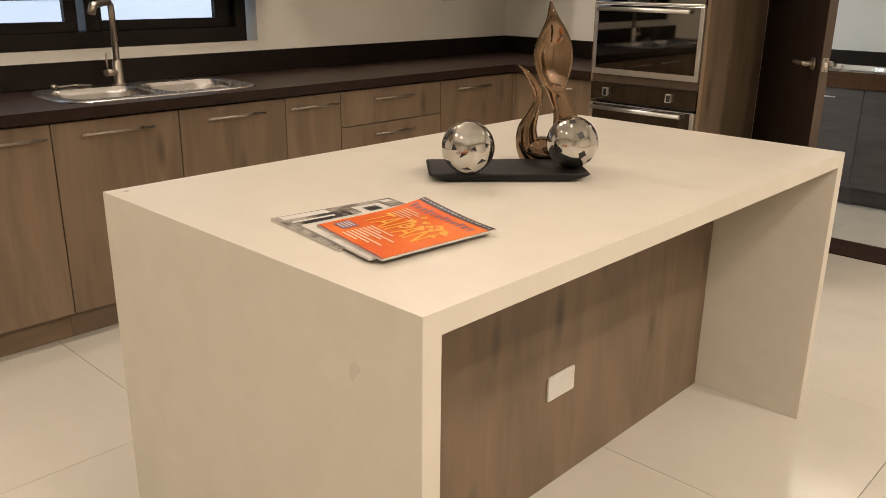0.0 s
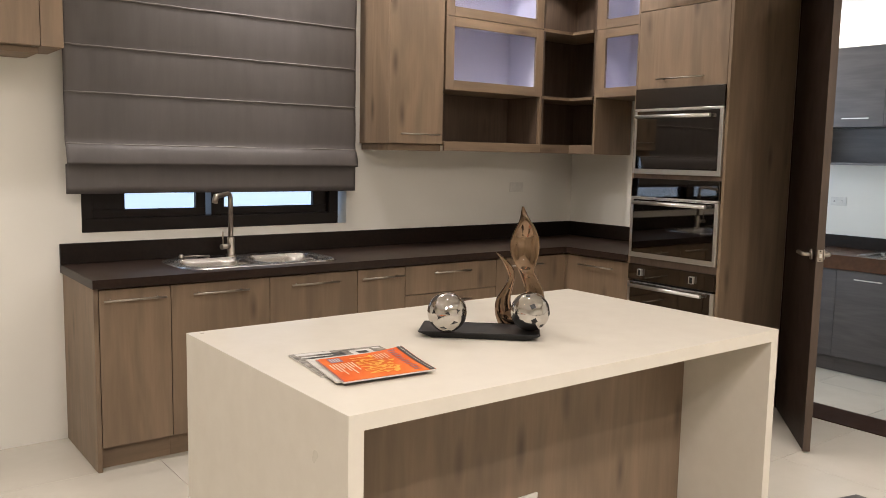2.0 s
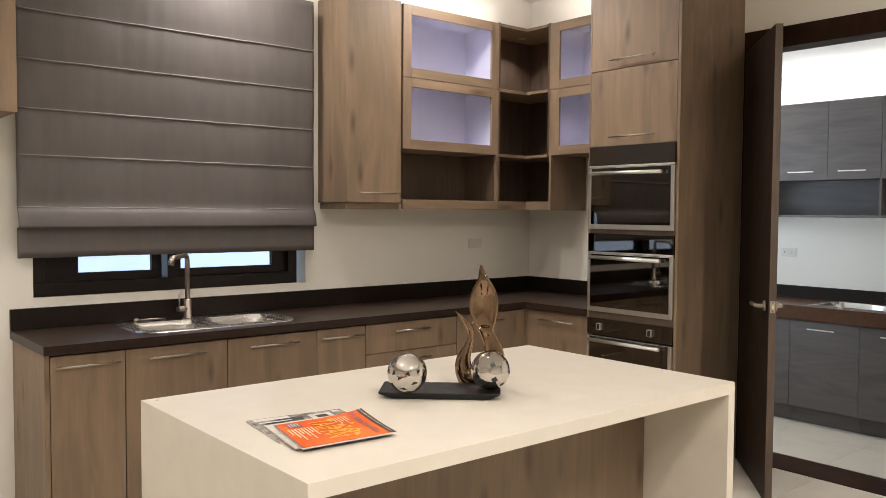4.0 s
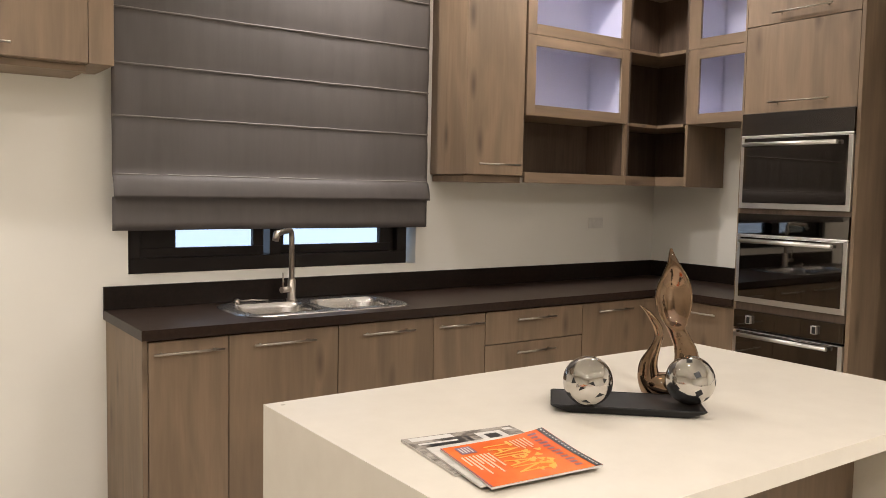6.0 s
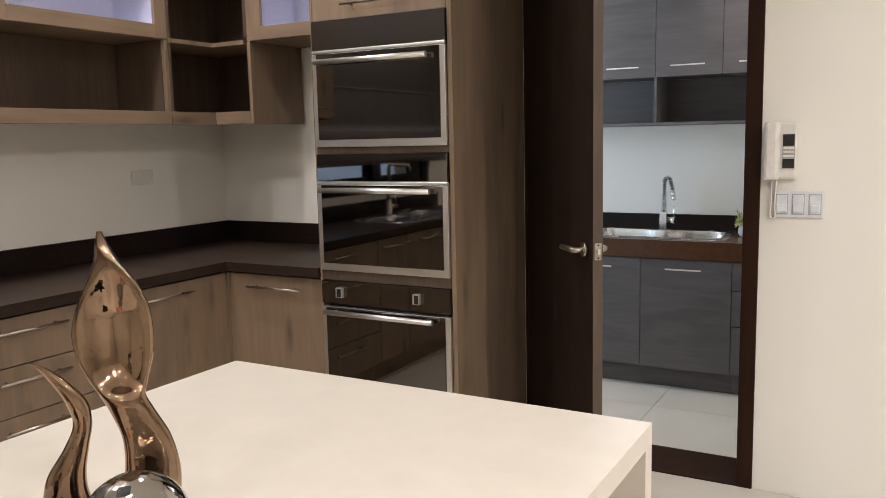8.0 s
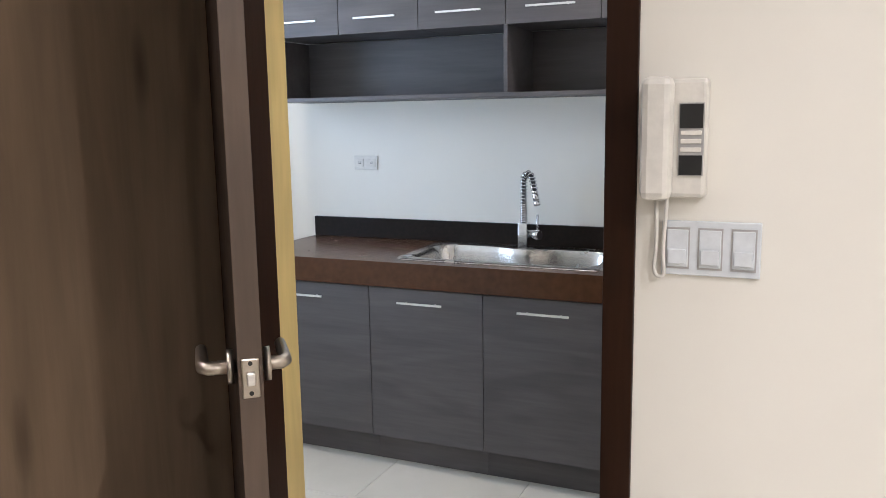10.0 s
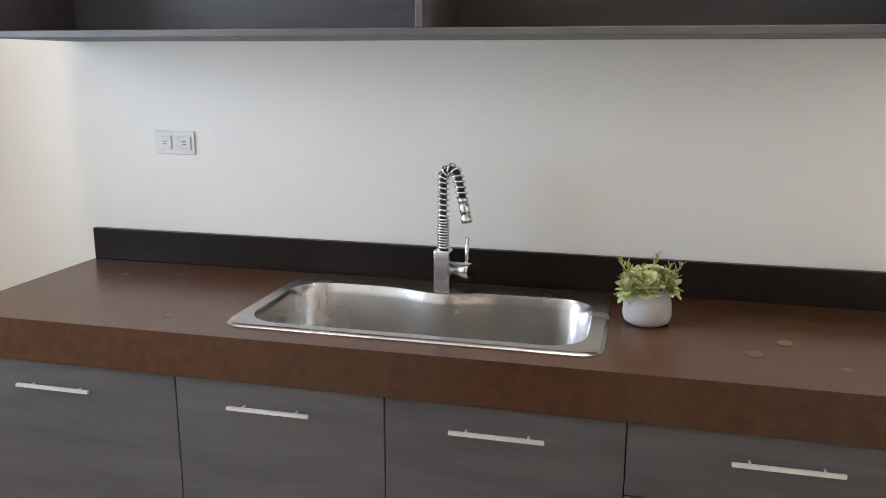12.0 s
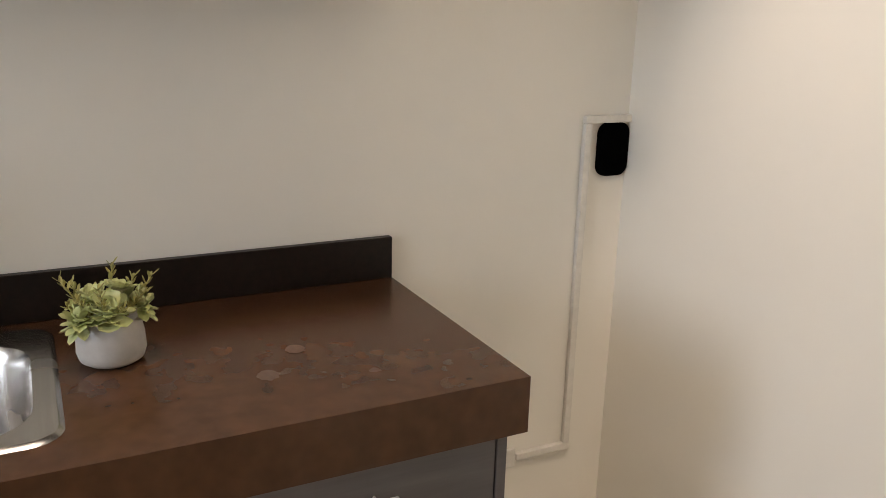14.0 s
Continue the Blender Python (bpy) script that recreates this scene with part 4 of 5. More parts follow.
# ---- on the island ----
def ball(cx, cy, cz, r, patches, label, square=True):
    e = thing("decorative_ball", (cx, cy, cz - r), label, "ornament", "silver balls")
    bm = bmesh.new()
    bmesh.ops.create_uvsphere(bm, u_segments=48, v_segments=28, radius=r)
    for f in bm.faces:
        f.smooth = True
    bmesh.ops.translate(bm, vec=(cx, cy, cz), verts=bm.verts)
    part("shell", bm, SILVER, e)
    for az, el, w, h, tw in patches:
        w, h = w * 0.78, h * 0.78
        bm = bmesh.new()
        d = Vector((math.cos(radians(az)) * math.cos(radians(el)), math.sin(radians(az)) * math.cos(radians(el)), math.sin(radians(el))))
        s = Vector((0, 0, 1)).cross(d).normalized()
        u = d.cross(s)
        c, sn = math.cos(radians(tw)), math.sin(radians(tw))
        s, u = s * c + u * sn, u * c - s * sn
        g = [[bm.verts.new(Vector((cx, cy, cz)) + (d + s * (w * (i / 3 - 0.5) * (1.0 if square else 1.5 - 0.47 * j)) + u * (h * (j / 3 - 0.5))).normalized() * r * 1.004) for i in range(4)] for j in range(4)]
        for j in range(3):
            for i in range(3):
                bm.faces.new((g[j][i], g[j][i + 1], g[j + 1][i + 1], g[j + 1][i]))
        part("inlay", bm, BLACKPLASTIC, e)
    return e


# low tray, turned across the worktop
TC = Vector((-2.800, -2.350, IZ))
TU = Vector((0.735, -0.678, 0)).normalized()
TV = Vector((-TU.y, TU.x, 0))


def tray_point(u, v, z):
    return TC + TU * u + TV * v + Vector((0, 0, z))


bm = bmesh.new()
rings = [[bm.verts.new(tray_point(u, v, z)) for u, v in rounded(-hu, hu, -hv, hv, 0.008, 3)] for hu, hv, z in ((0.150, 0.074, 0.0008), (0.160, 0.080, 0.002), (0.198, 0.087, 0.016), (0.203, 0.089, 0.020), (0.201, 0.088, 0.0232), (0.196, 0.084, 0.0212))]
for a, b in zip(rings, rings[1:]):
    for k in range(len(a)):
        bm.faces.new((a[k], a[(k + 1) % len(a)], b[(k + 1) % len(a)], b[k]))
bm.faces.new(rings[0][::-1])
bm.faces.new(rings[-1])
solid("tray", bm, TRAYBLACK, "matt black rectangular tray lying across the cream island top", "tray")
random.seed(5)
ball(-2.929, -2.333, 0.9994, 0.066, [(-150, -5, 0.28, 0.16, 30), (-125, 8, 0.24, 0.18, -20), (-105, -20, 0.36, 0.2, 15), (-140, -40, 0.34, 0.2, -10), (-170, 10, 0.2, 0.3, 10), (-95, 14, 0.2, 0.22, 40), (60, 10, 0.3, 0.3, 20), (10, -15, 0.3, 0.3, 60), (-120, -55, 0.3, 0.14, 0)], "silver ceramic ball with small dark inlays on the tray", False)
ball(-2.682, -2.470, 0.9994, 0.066, [(-125, 25, 0.32, 0.30, 25), (-120, -18, 0.34, 0.32, 30), (-150, 62, 0.3, 0.28, 10), (-60, 0, 0.3, 0.3, 20), (-175, -10, 0.3, 0.3, 40), (40, 20, 0.3, 0.3, 10), (-85, -38, 0.3, 0.25, 10)], "silver ceramic ball with square dark inlays on the tray")

# flame-shaped bronze sculpture: two curling tongues from one base
FC = Vector((-2.612, -2.342, IZ + 0.002))
FU = Vector((0.72, -0.69, 0)).normalized()
FV = Vector((FU.y, -FU.x, 0))   # towards the near side
FS = 0.000638


def tongue(bm, rows, lean=0.0, seg=40):
    """rows: x, height, half width, depth share, dent, in drawing units about the sculpture's axis."""
    fine = []
    for i in range(len(rows) - 1):
        p0, p1, p2, p3 = (np.array(rows[min(max(i + o, 0), len(rows) - 1)], float) for o in (-1, 0, 1, 2))
        for k in range(5):
            t = k / 5
            fine.append(0.5 * ((2 * p1) + (p2 - p0) * t + (2 * p0 - 5 * p1 + 4 * p2 - p3) * t * t + (3 * p1 - p0 - 3 * p2 + p3) * t ** 3))
    fine.append(np.array(rows[-1], float))
    loops = []
    for x, z, r, depth, dent in fine:
        r = max(r, 2.0)
        loop = []
        for k in range(seg):
            a = 2 * math.pi * k / seg
            s = math.sin(a)
            d = r * depth * s
            if s > 0:
                d *= 1 - 1.95 * max(dent, 0) * s * s
            p = FC + FU * ((x + r * math.cos(a)) * FS) + FV * (d * FS) + Vector((0, 0, z * FS)) - FV * (lean * max(z, 0.0) / 668)
            loop.append(bm.verts.new(p))
        loops.append(loop)
    for a, b in zip(loops, loops[1:]):
        for k in range(seg):
            f = bm.faces.new((a[k], a[(k + 1) % seg], b[(k + 1) % seg], b[k]))
            f.smooth = True
    bm.faces.new(loops[0][::-1])
    bm.faces.new(loops[-1])


bm = bmesh.new()
tongue(bm, [(0, 0, 60, 0.62, 0), (0, 18, 96, 0.6, 0), (-6, 52, 112, 0.55, 0), (-12, 88, 98, 0.5, 0), (-20, 110, 50, 0.45, 0), (-22, 116, 8, 0.4, 0)])
tongue(bm, [(-40, 20, 80, 0.6, 0), (-78, 70, 58, 0.65, 0), (-92, 120, 46, 0.7, 0), (-88, 170, 38, 0.75, 0), (-66, 225, 25, 0.85, 0), (-50, 275, 19, 0.95, 0), (-58, 322, 21, 0.9, 0), (-84, 364, 17, 0.9, 0), (-112, 396, 11, 0.9, 0), (-136, 414, 4, 1.0, 0)])
tongue(bm, [(30, 20, 84, 0.6, 0), (68, 80, 66, 0.6, 0.1), (80, 150, 58, 0.6, 0.2), (72, 220, 50, 0.62, 0.2), (48, 275, 45, 0.62, 0.1), (30, 312, 45, 0.58, 0), (26, 334, 53, 0.54, 0.62), (22, 358, 63, 0.5, 0.85), (18, 405, 79, 0.46, 0.9), (16, 455, 83, 0.44, 0.9), (18, 505, 74, 0.46, 0.8), (18, 555, 52, 0.52, 0.5), (12, 600, 28, 0.7, 0.1), (4, 640, 14, 0.9, 0), (0, 668, 5, 1.0, 0)], 0.062)
solid("flame_sculpture", bm, BRONZE, "glossy bronze glazed flame-shaped sculpture beside the tray", "sculpture")


# magazines
def sheet_mat(name, colour, dark, scale):
    return material(name, colour, 0.25, dark=dark, scale=scale, detail=4, contrast=(0.42, 0.58))


ORANGE = sheet_mat("orange_cover", (0.78, 0.17, 0.028), (0.68, 0.11, 0.015), (5, 5, 5))
GREYCOVER = sheet_mat("grey_cover", (0.42, 0.38, 0.33), (0.14, 0.12, 0.10), (13, 22, 10))
PAPER = material("paper_edge", (0.62, 0.58, 0.52), 0.5, dark=(0.40, 0.37, 0.33), scale=(20, 20, 700))
INK_Y = material("yellow_ink", (0.86, 0.42, 0.05), 0.3, scale=(9, 9, 9))
INK_W = material("pale_ink", (0.80, 0.50, 0.32), 0.3, scale=(9, 9, 9))
INK_V = material("violet_ink", (0.20, 0.085, 0.13), 0.3, scale=(9, 9, 9))
INK_K = material("black_ink", (0.02, 0.018, 0.02), 0.3, scale=(9, 9, 9))
INK_L = material("white_ink", (0.66, 0.63, 0.58), 0.3, scale=(9, 9, 9))


class Page:
    """Places on a magazine: u along the reading way, v up the page, both 0 to 1."""

    def __init__(self, corner, u, v, z, curl=0.0):
        self.c, self.u, self.v, self.z, self.curl = Vector((*corner, 0)), Vector((*u, 0)), Vector((*v, 0)), z, curl

    def at(self, u, v, lift=0.0):
        p = self.c + self.u * u + self.v * v
        rise = self.curl * max(0.0, (1 - u) * 0.6 + v - 1.15) ** 1.5
        return Vector((p.x, p.y, self.z + rise + lift))

    def patch(self, bm, u0, u1, v0, v1, lift, n=6):
        g = [[bm.verts.new(self.at(u0 + (u1 - u0) * i / n, v0 + (v1 - v0) * j / n, lift)) for i in range(n + 1)] for j in range(n + 1)]
        for j in range(n):
            for i in range(n):
                bm.faces.new((g[j][i], g[j][i + 1], g[j + 1][i + 1], g[j + 1][i]))
        return g


def magazine(page, thick, cover, label):
    e = thing("magazine", page.at(0.5, 0.5) - Vector((0, 0, thick)), label, "magazine", "magazines on the island")
    bm = bmesh.new()
    page.patch(bm, 0, 1, 0, 1, -0.0004, 12)
    geom = bmesh.ops.extrude_face_region(bm, geom=list(bm.faces))["geom"]
    for v in geom:
        if isinstance(v, bmesh.types.BMVert):
            v.co.z -= thick - 0.0004
    part("page_block", bm, PAPER, e, "pale page edges")
    part("cover", _patch(page, 0, 1, 0, 1, 0.0, 12), cover, e)
    return e


def _patch(page, u0, u1, v0, v1, lift, n=6):
    bm = bmesh.new()
    page.patch(bm, u0, u1, v0, v1, lift, n)
    return bm


def lettering(text, page, u, v, height, width, parent, mat, name="lettering"):
    """Built-in font, laid on the page at u, v with that height and total width in metres."""
    cu = bpy.data.curves.new("lettering_curve", "FONT")
    cu.body = text
    cu.fill_mode = "FRONT"
    tmp = bpy.data.objects.new("lettering_tmp", cu)
    me = bpy.data.meshes.new_from_object(tmp)
    bm = bmesh.new()
    bm.from_mesh(me)
    bpy.data.objects.remove(tmp)
    xs, ys = [q.co.x for q in bm.verts], [q.co.y for q in bm.verts]
    for q in bm.verts:
        fu = u + (q.co.x - min(xs)) / (max(xs) - min(xs)) * width / page.u.length
        fv = v + (q.co.y - min(ys)) / (max(ys) - min(ys)) * height / page.v.length
        q.co = page.at(fu, fv, 0.0012)
    return part(name, bm, mat, parent)


pg = Page((-3.483, -2.284), (-0.030, -0.255), (0.292, -0.044), IZ + 0.006)
grey = magazine(pg, 0.0055, GREYCOVER, "grey interior design magazine under the orange one on the island")
for k, a in enumerate(((0.02, 0.12, 0.05, 0.42, INK_L), (0.14, 0.36, 0.30, 0.46, INK_K), (0.18, 0.30, 0.14, 0.28, INK_K), (0.10, 0.42, 0.60, 0.84, INK_L), (0.16, 0.34, 0.66, 0.78, INK_K), (0.05, 0.12, 0.88, 0.96, INK_L), (0.36, 0.48, 0.30, 0.40, INK_K), (0.20, 0.24, 0.06, 0.40, INK_L), (0.40, 0.46, 0.06, 0.28, INK_K), (0.27, 0.29, 0.10, 0.44, INK_K), (0.14, 0.36, 0.48, 0.52, INK_K), (0.44, 0.50, 0.50, 0.92, INK_L))):
    part("printed_block", _patch(pg, *a[:4], 0.0006 + 0.00012 * k, 2), a[4], grey)
pg2 = Page((-3.476, -2.378), (-0.042, -0.252), (0.285, -0.030), IZ + 0.0105)
mid = magazine(pg2, 0.0042, PAPER, "thin pale magazine between the other two")
pg3 = Page((-3.462, -2.412), (-0.050, -0.245), (0.282, -0.022), IZ + 0.0155, curl=0.034)
org = magazine(pg3, 0.0046, ORANGE, "orange business magazine with a curling black-edged cover on the island")
part("masthead_band", _patch(pg3, 0.0, 1.0, 0.93, 0.995, 0.0006, 12), INK_K, org, "black printed strip with pale dashes")
for k in range(18):
    part("dash", _patch(pg3, 0.02 + k * 0.054, 0.055 + k * 0.054, 0.957, 0.968, 0.0011, 1), INK_L, org)
for k in range(12):
    part("masthead_bar", _patch(pg3, 0.06 + k * 0.074, 0.095 + k * 0.074, 0.80, 0.865 + 0.02 * (k % 3 == 0), 0.0007, 1), INK_V, org)
lettering("TAIPAN", pg3, 0.10, 0.33, 0.072, 0.185, org, INK_Y)
part("bottom_line", _patch(pg3, 0.0, 1.0, 0.002, 0.012, 0.0007, 6), INK_V, org)
part("price_box", _patch(pg3, 0.06, 0.24, 0.10, 0.24, 0.0007, 2), INK_V, org)
for k in range(4):
    part("text_bar", _patch(pg3, 0.085, 0.215, 0.118 + k * 0.029, 0.132 + k * 0.029, 0.0011, 1), INK_L, org)
for k in range(8):
    part("text_bar", _patch(pg3, 0.30, 0.52 + 0.12 * ((k * 7) % 3), 0.055 + k * 0.034, 0.073 + k * 0.034, 0.0008, 1), INK_W, org)
for k in range(5):
    part("text_bar", _patch(pg3, 0.10, 0.30 + 0.05 * (k % 2), 0.60 + k * 0.034, 0.615 + k * 0.034, 0.0008, 1), INK_W, org)
random.seed(9)
for k in range(16):
    a = 0.40 + 0.5 * k / 16 + random.uniform(-0.03, 0.03)
    b = 0.62 + 0.06 * math.sin(k * 1.7) + random.uniform(-0.05, 0.06)
    bm = bmesh.new()
    c = bm.verts.new(pg3.at(a, b, 0.0009 + 0.00002 * k))
    n = 9
    rim = [bm.verts.new(pg3.at(a + (0.035 + 0.016 * math.sin(j * 2.3 + k)) * math.cos(j * 2 * math.pi / n), b + (0.03 + 0.012 * math.cos(j * 1.9 + k)) * math.sin(j * 2 * math.pi / n), 0.0009 + 0.00002 * k)) for j in range(n)]
    for j in range(n):
        bm.faces.new((c, rim[j], rim[(j + 1) % n]))
    part("printed_flame", bm, INK_Y, org)

# ---- dining chair behind the island ----
LEATHER = material("dark_leather", (0.035, 0.030, 0.027), 0.45, scale=(40, 40, 40), bump=0.2, bump_scale=300)
ch = thing("chair", (-2.84, -3.80, KZ), "dark leather chair with a rounded backrest", "chair")
bm = bmesh.new()
rows = []
for z in np.linspace(0.46, 0.748, 17):
    f = (z - 0.46) / 0.288
    hw = 0.215 * math.sqrt(max(0.05, 1 - max(0.0, (f - 0.86) / 0.145) ** 2))
    rows.append([bm.verts.new((-2.84 + hw * s, -3.575 + 0.02 * (1 - s * s) + 0.02 * (1 - f), z + 0.012 * s * f)) for s in np.linspace(-1, 1, 11)])
for a, b in zip(rows, rows[1:]):
    for k in range(10):
        bm.faces.new((a[k], a[k + 1], b[k + 1], b[k])).smooth = True
geom = bmesh.ops.extrude_face_region(bm, geom=list(bm.faces))["geom"]
bmesh.ops.translate(bm, vec=(0, -0.035, 0), verts=[q for q in geom if isinstance(q, bmesh.types.BMVert)])
part("backrest", bm, LEATHER, ch)
part("seat", bx(-3.06, -2.62, -4.02, -3.60, 0.42, 0.47, bevel=0.015), LEATHER, ch)
for x in (-3.04, -2.66):
    for y in (-4.0, -3.62):
        part("leg", tube(bmesh.new(), [(x, y, KZ), (x, y, 0.42)], [0.012, 0.018], 10), ALU, ch)

# ---- by the doorway ----
ph = thing("intercom_phone", (WX, -2.825, 1.272), "white plastic wall intercom phone with a hanging cord", "intercom")
part("base", bx(WX - 0.035, WX - 0.0005, -2.908, -2.808, 1.275, 1.488, bevel=0.008), PLASTIC, ph)
part("handset", bx(WX - 0.075, WX - 0.036, -2.852, -2.796, 1.272, 1.492, bevel=0.014), PLASTIC, ph, "white handset")
pn = part("panel", bx(WX - 0.038, WX - 0.0355, -2.903, -2.859, 1.315, 1.445, bevel=0), GREYPLASTIC, ph, "dark grey button panel")
part("window", bx(WX - 0.0395, WX - 0.0382, -2.901, -2.861, 1.400, 1.443, bevel=0), BLACKPLASTIC, pn)
part("window", bx(WX - 0.0395, WX - 0.0382, -2.901, -2.861, 1.317, 1.352, bevel=0), BLACKPLASTIC, pn)
for z in (1.358, 1.373, 1.388):
    part("button", bx(WX - 0.041, WX - 0.0385, -2.899, -2.863, z, z + 0.008, bevel=0.001), PLASTIC, pn)
part("cord", tube(bmesh.new(), [Vector((WX - 0.022, -2.829 - 0.011 * math.cos(math.pi * k / 24) + 0.004 * math.sin(k * 0.5), 1.275 - 0.150 * math.sin(math.pi * k / 24) ** 0.6)) for k in range(25)], 0.0036, 8), PLASTIC, ph)
wall_plate("socket", -4.17, -4.05, -0.0075, -0.001, 0.24, 0.31, 2, "white double socket plate low on the kitchen wall", "y")


def downlight(x, y, z, label, group):
    e = thing("downlight", (x, y, z - 0.012), label, "ceiling light", group)
    bm = bmesh.new()
    prof = [(0.060, z), (0.058, z - 0.006), (0.045, z - 0.008), (0.043, z - 0.002)]
    lathe(bm, x, y, prof, 28)
    part("ring", bm, PLASTIC, e)
    part("lens", lathe(bmesh.new(), x, y, [(0.042, z - 0.0085), (0.04, z - 0.0095)], 24), LAMPGLOW, e, "glowing round lens")
    return e


for x, y, power in KLIGHTS:
    downlight(x, y, CEIL - 0.001, "small round recessed ceiling downlight, lit", "kitchen downlights")
# the fixture at the end-wall spot is added along with that spot
for x, y, power, spread, colour in PLIGHTS:
    downlight(x, y, PCEIL - 0.001, "small round recessed pantry downlight, lit", "pantry downlights")

# ---- pantry details ----
pt = thing("spring_tap", (1.905, -1.94, PT + 0.007), "chrome pull-down kitchen tap with a coiled spring neck", "tap")
z0 = PT + 0.007
part("base", bx(1.883, 1.927, -1.962, -1.918, z0, z0 + 0.115, bevel=0.004), CHROME, pt)
col = [Vector((1.905, -1.94, z0 + 0.115)), Vector((1.905, -1.94, z0 + 0.20)), Vector((1.905, -1.94, z0 + 0.30))]
dirn = Vector((-0.32, -0.95, 0)).normalized()
R = 0.024
arc = [Vector((1.905, -1.94, z0 + 0.30)) + dirn * (R - R * math.cos(a)) + Vector((0, 0, R * 1.25 * math.sin(a))) for a in np.linspace(0.2, 2.35, 10)]
end = arc[-1]
down = [end + dirn * 0.010 + Vector((0, 0, -0.03)), end + dirn * 0.018 + Vector((0, 0, -0.062))]
neck = col + arc + down
part("hose", tube(bmesh.new(), neck, 0.009, 10), BLACKPLASTIC, pt)
# coil round the hose
lens = [0.0]
for a, b in zip(neck, neck[1:]):
    lens.append(lens[-1] + (b - a).length)


def along(s):
    for k in range(len(neck) - 1):
        if s <= lens[k + 1] or k == len(neck) - 2:
            f = (s - lens[k]) / (lens[k + 1] - lens[k])
            return neck[k].lerp(neck[k + 1], f), (neck[k + 1] - neck[k]).normalized()


coil, s, ph_a = [], 0.0, 0.0
side = Vector((dirn.y, -dirn.x, 0))
while s < lens[-1]:
    p, d = along(s)
    n2 = side.cross(d).normalized()
    coil.append(p + (side * math.cos(ph_a) + n2 * math.sin(ph_a)) * 0.0145)
    ph_a += 2 * math.pi / 10
    s += (0.0075 if s < 0.085 else 0.0145) / 10
part("spring", tube(bmesh.new(), coil, 0.0031, 6), CHROME, pt, "coiled chrome spring")
hp = down[-1]
hdn = (dirn * 0.22 + Vector((0, 0, -1))).normalized()
ribs = [(0.0, 0.0125), (0.004, 0.0145), (0.012, 0.0145), (0.0135, 0.0125), (0.0165, 0.0125), (0.018, 0.0145), (0.042, 0.0150), (0.044, 0.0128), (0.047, 0.0128), (0.049, 0.0152), (0.064, 0.0152), (0.067, 0.0125)]
part("spray_head", tube(bmesh.new(), [hp + hdn * f for f, r in ribs], [r for f, r in ribs], 20), CHROME, pt)
lv = Vector((1.905, -1.962, z0 + 0.065))
ld = Vector((-0.35, -0.94, 0)).normalized()
part("valve", tube(bmesh.new(), [lv, lv + ld * 0.030, lv + ld * 0.031, lv + ld * 0.062], [0.019, 0.019, 0.021, 0.021], 20), CHROME, pt)
part("lever", tube(bmesh.new(), [lv + ld * 0.048, lv + ld * 0.05 + Vector((0, 0, 0.09))], 0.0055, 10), CHROME, pt)

# succulent in a pot
LEAF = material("succulent_leaf", (0.60, 0.62, 0.33), 0.5, dark=(0.42, 0.47, 0.19), scale=(25, 25, 25), island=0.2)
LEAF2 = material("succulent_sprig", (0.42, 0.39, 0.14), 0.5, dark=(0.26, 0.25, 0.075), scale=(25, 25, 25), island=0.2)
pcx, pcy = 1.783, -2.472
pl = thing("potted_succulent", (pcx, pcy, PT), "artificial green succulents in a round grey concrete pot", "plant")
part("pot", lathe(bmesh.new(), pcx, pcy, [(0.043, PT + 0.001), (0.053, PT + 0.008), (0.0575, PT + 0.022), (0.056, PT + 0.050), (0.050, PT + 0.080), (0.046, PT + 0.080), (0.044, PT + 0.068)], 36), CERAMIC, pl)
random.seed(4)


def leaf(bm, base, d, length, width, curl=0.3, blunt=0.6):
    d = Vector(d).normalized()
    s = d.cross(Vector((0, 0, 1)))
    s = s.normalized() if s.length > 0.01 else Vector((1, 0, 0))
    u = s.cross(d)
    rows = []
    for f, w in ((0, 0.35), (0.35, 0.85), (0.65, 1.0), (0.9, blunt)):
        c = Vector(base) + d * (length * f) + u * (curl * length * f * f)
        rows.append([bm.verts.new(c - s * (width * w / 2) + u * width * 0.12), bm.verts.new(c - u * width * 0.08), bm.verts.new(c + s * (width * w / 2) + u * width * 0.12)])
    tip = bm.verts.new(Vector(base) + d * length + u * (curl * length))
    for a, b in zip(rows, rows[1:]):
        for k in range(2):
            bm.faces.new((a[k], a[k + 1], b[k + 1], b[k])).smooth = True
    bm.faces.new((rows[-1][0], rows[-1][1], tip))
    bm.faces.new((rows[-1][1], rows[-1][2], tip))


def rosette(c, axis, r, n, share=0.5, blunt=0.5):
    ros = part("rosette", lathe(bmesh.new(), c[0], c[1], [(0.003, c[2] - 0.012), (0.006, c[2] - 0.004), (0.004, c[2] + 0.003)], 8), LEAF, pl)
    ax = Vector(axis).normalized()
    s = ax.orthogonal().normalized()
    t = ax.cross(s)
    for ring, (tilt, ln, cnt) in enumerate(((0.25, 1.0, n), (0.6, 0.78, n - 1), (1.1, 0.5, n - 2), (2.2, 0.32, 4))):
        for k in range(cnt):
            a = 2 * math.pi * (k + 0.5 * ring) / cnt + random.uniform(-0.1, 0.1)
            bm = bmesh.new()
            leaf(bm, c, s * math.cos(a) + t * math.sin(a) + ax * tilt, r * ln, r * share, 0.16, blunt)
            part("leaf", bm, LEAF, ros)


rosette((pcx - 0.040, pcy + 0.002, PT + 0.096), (-0.72, 0.02, 0.70), 0.043, 8, 0.82, 0.88)
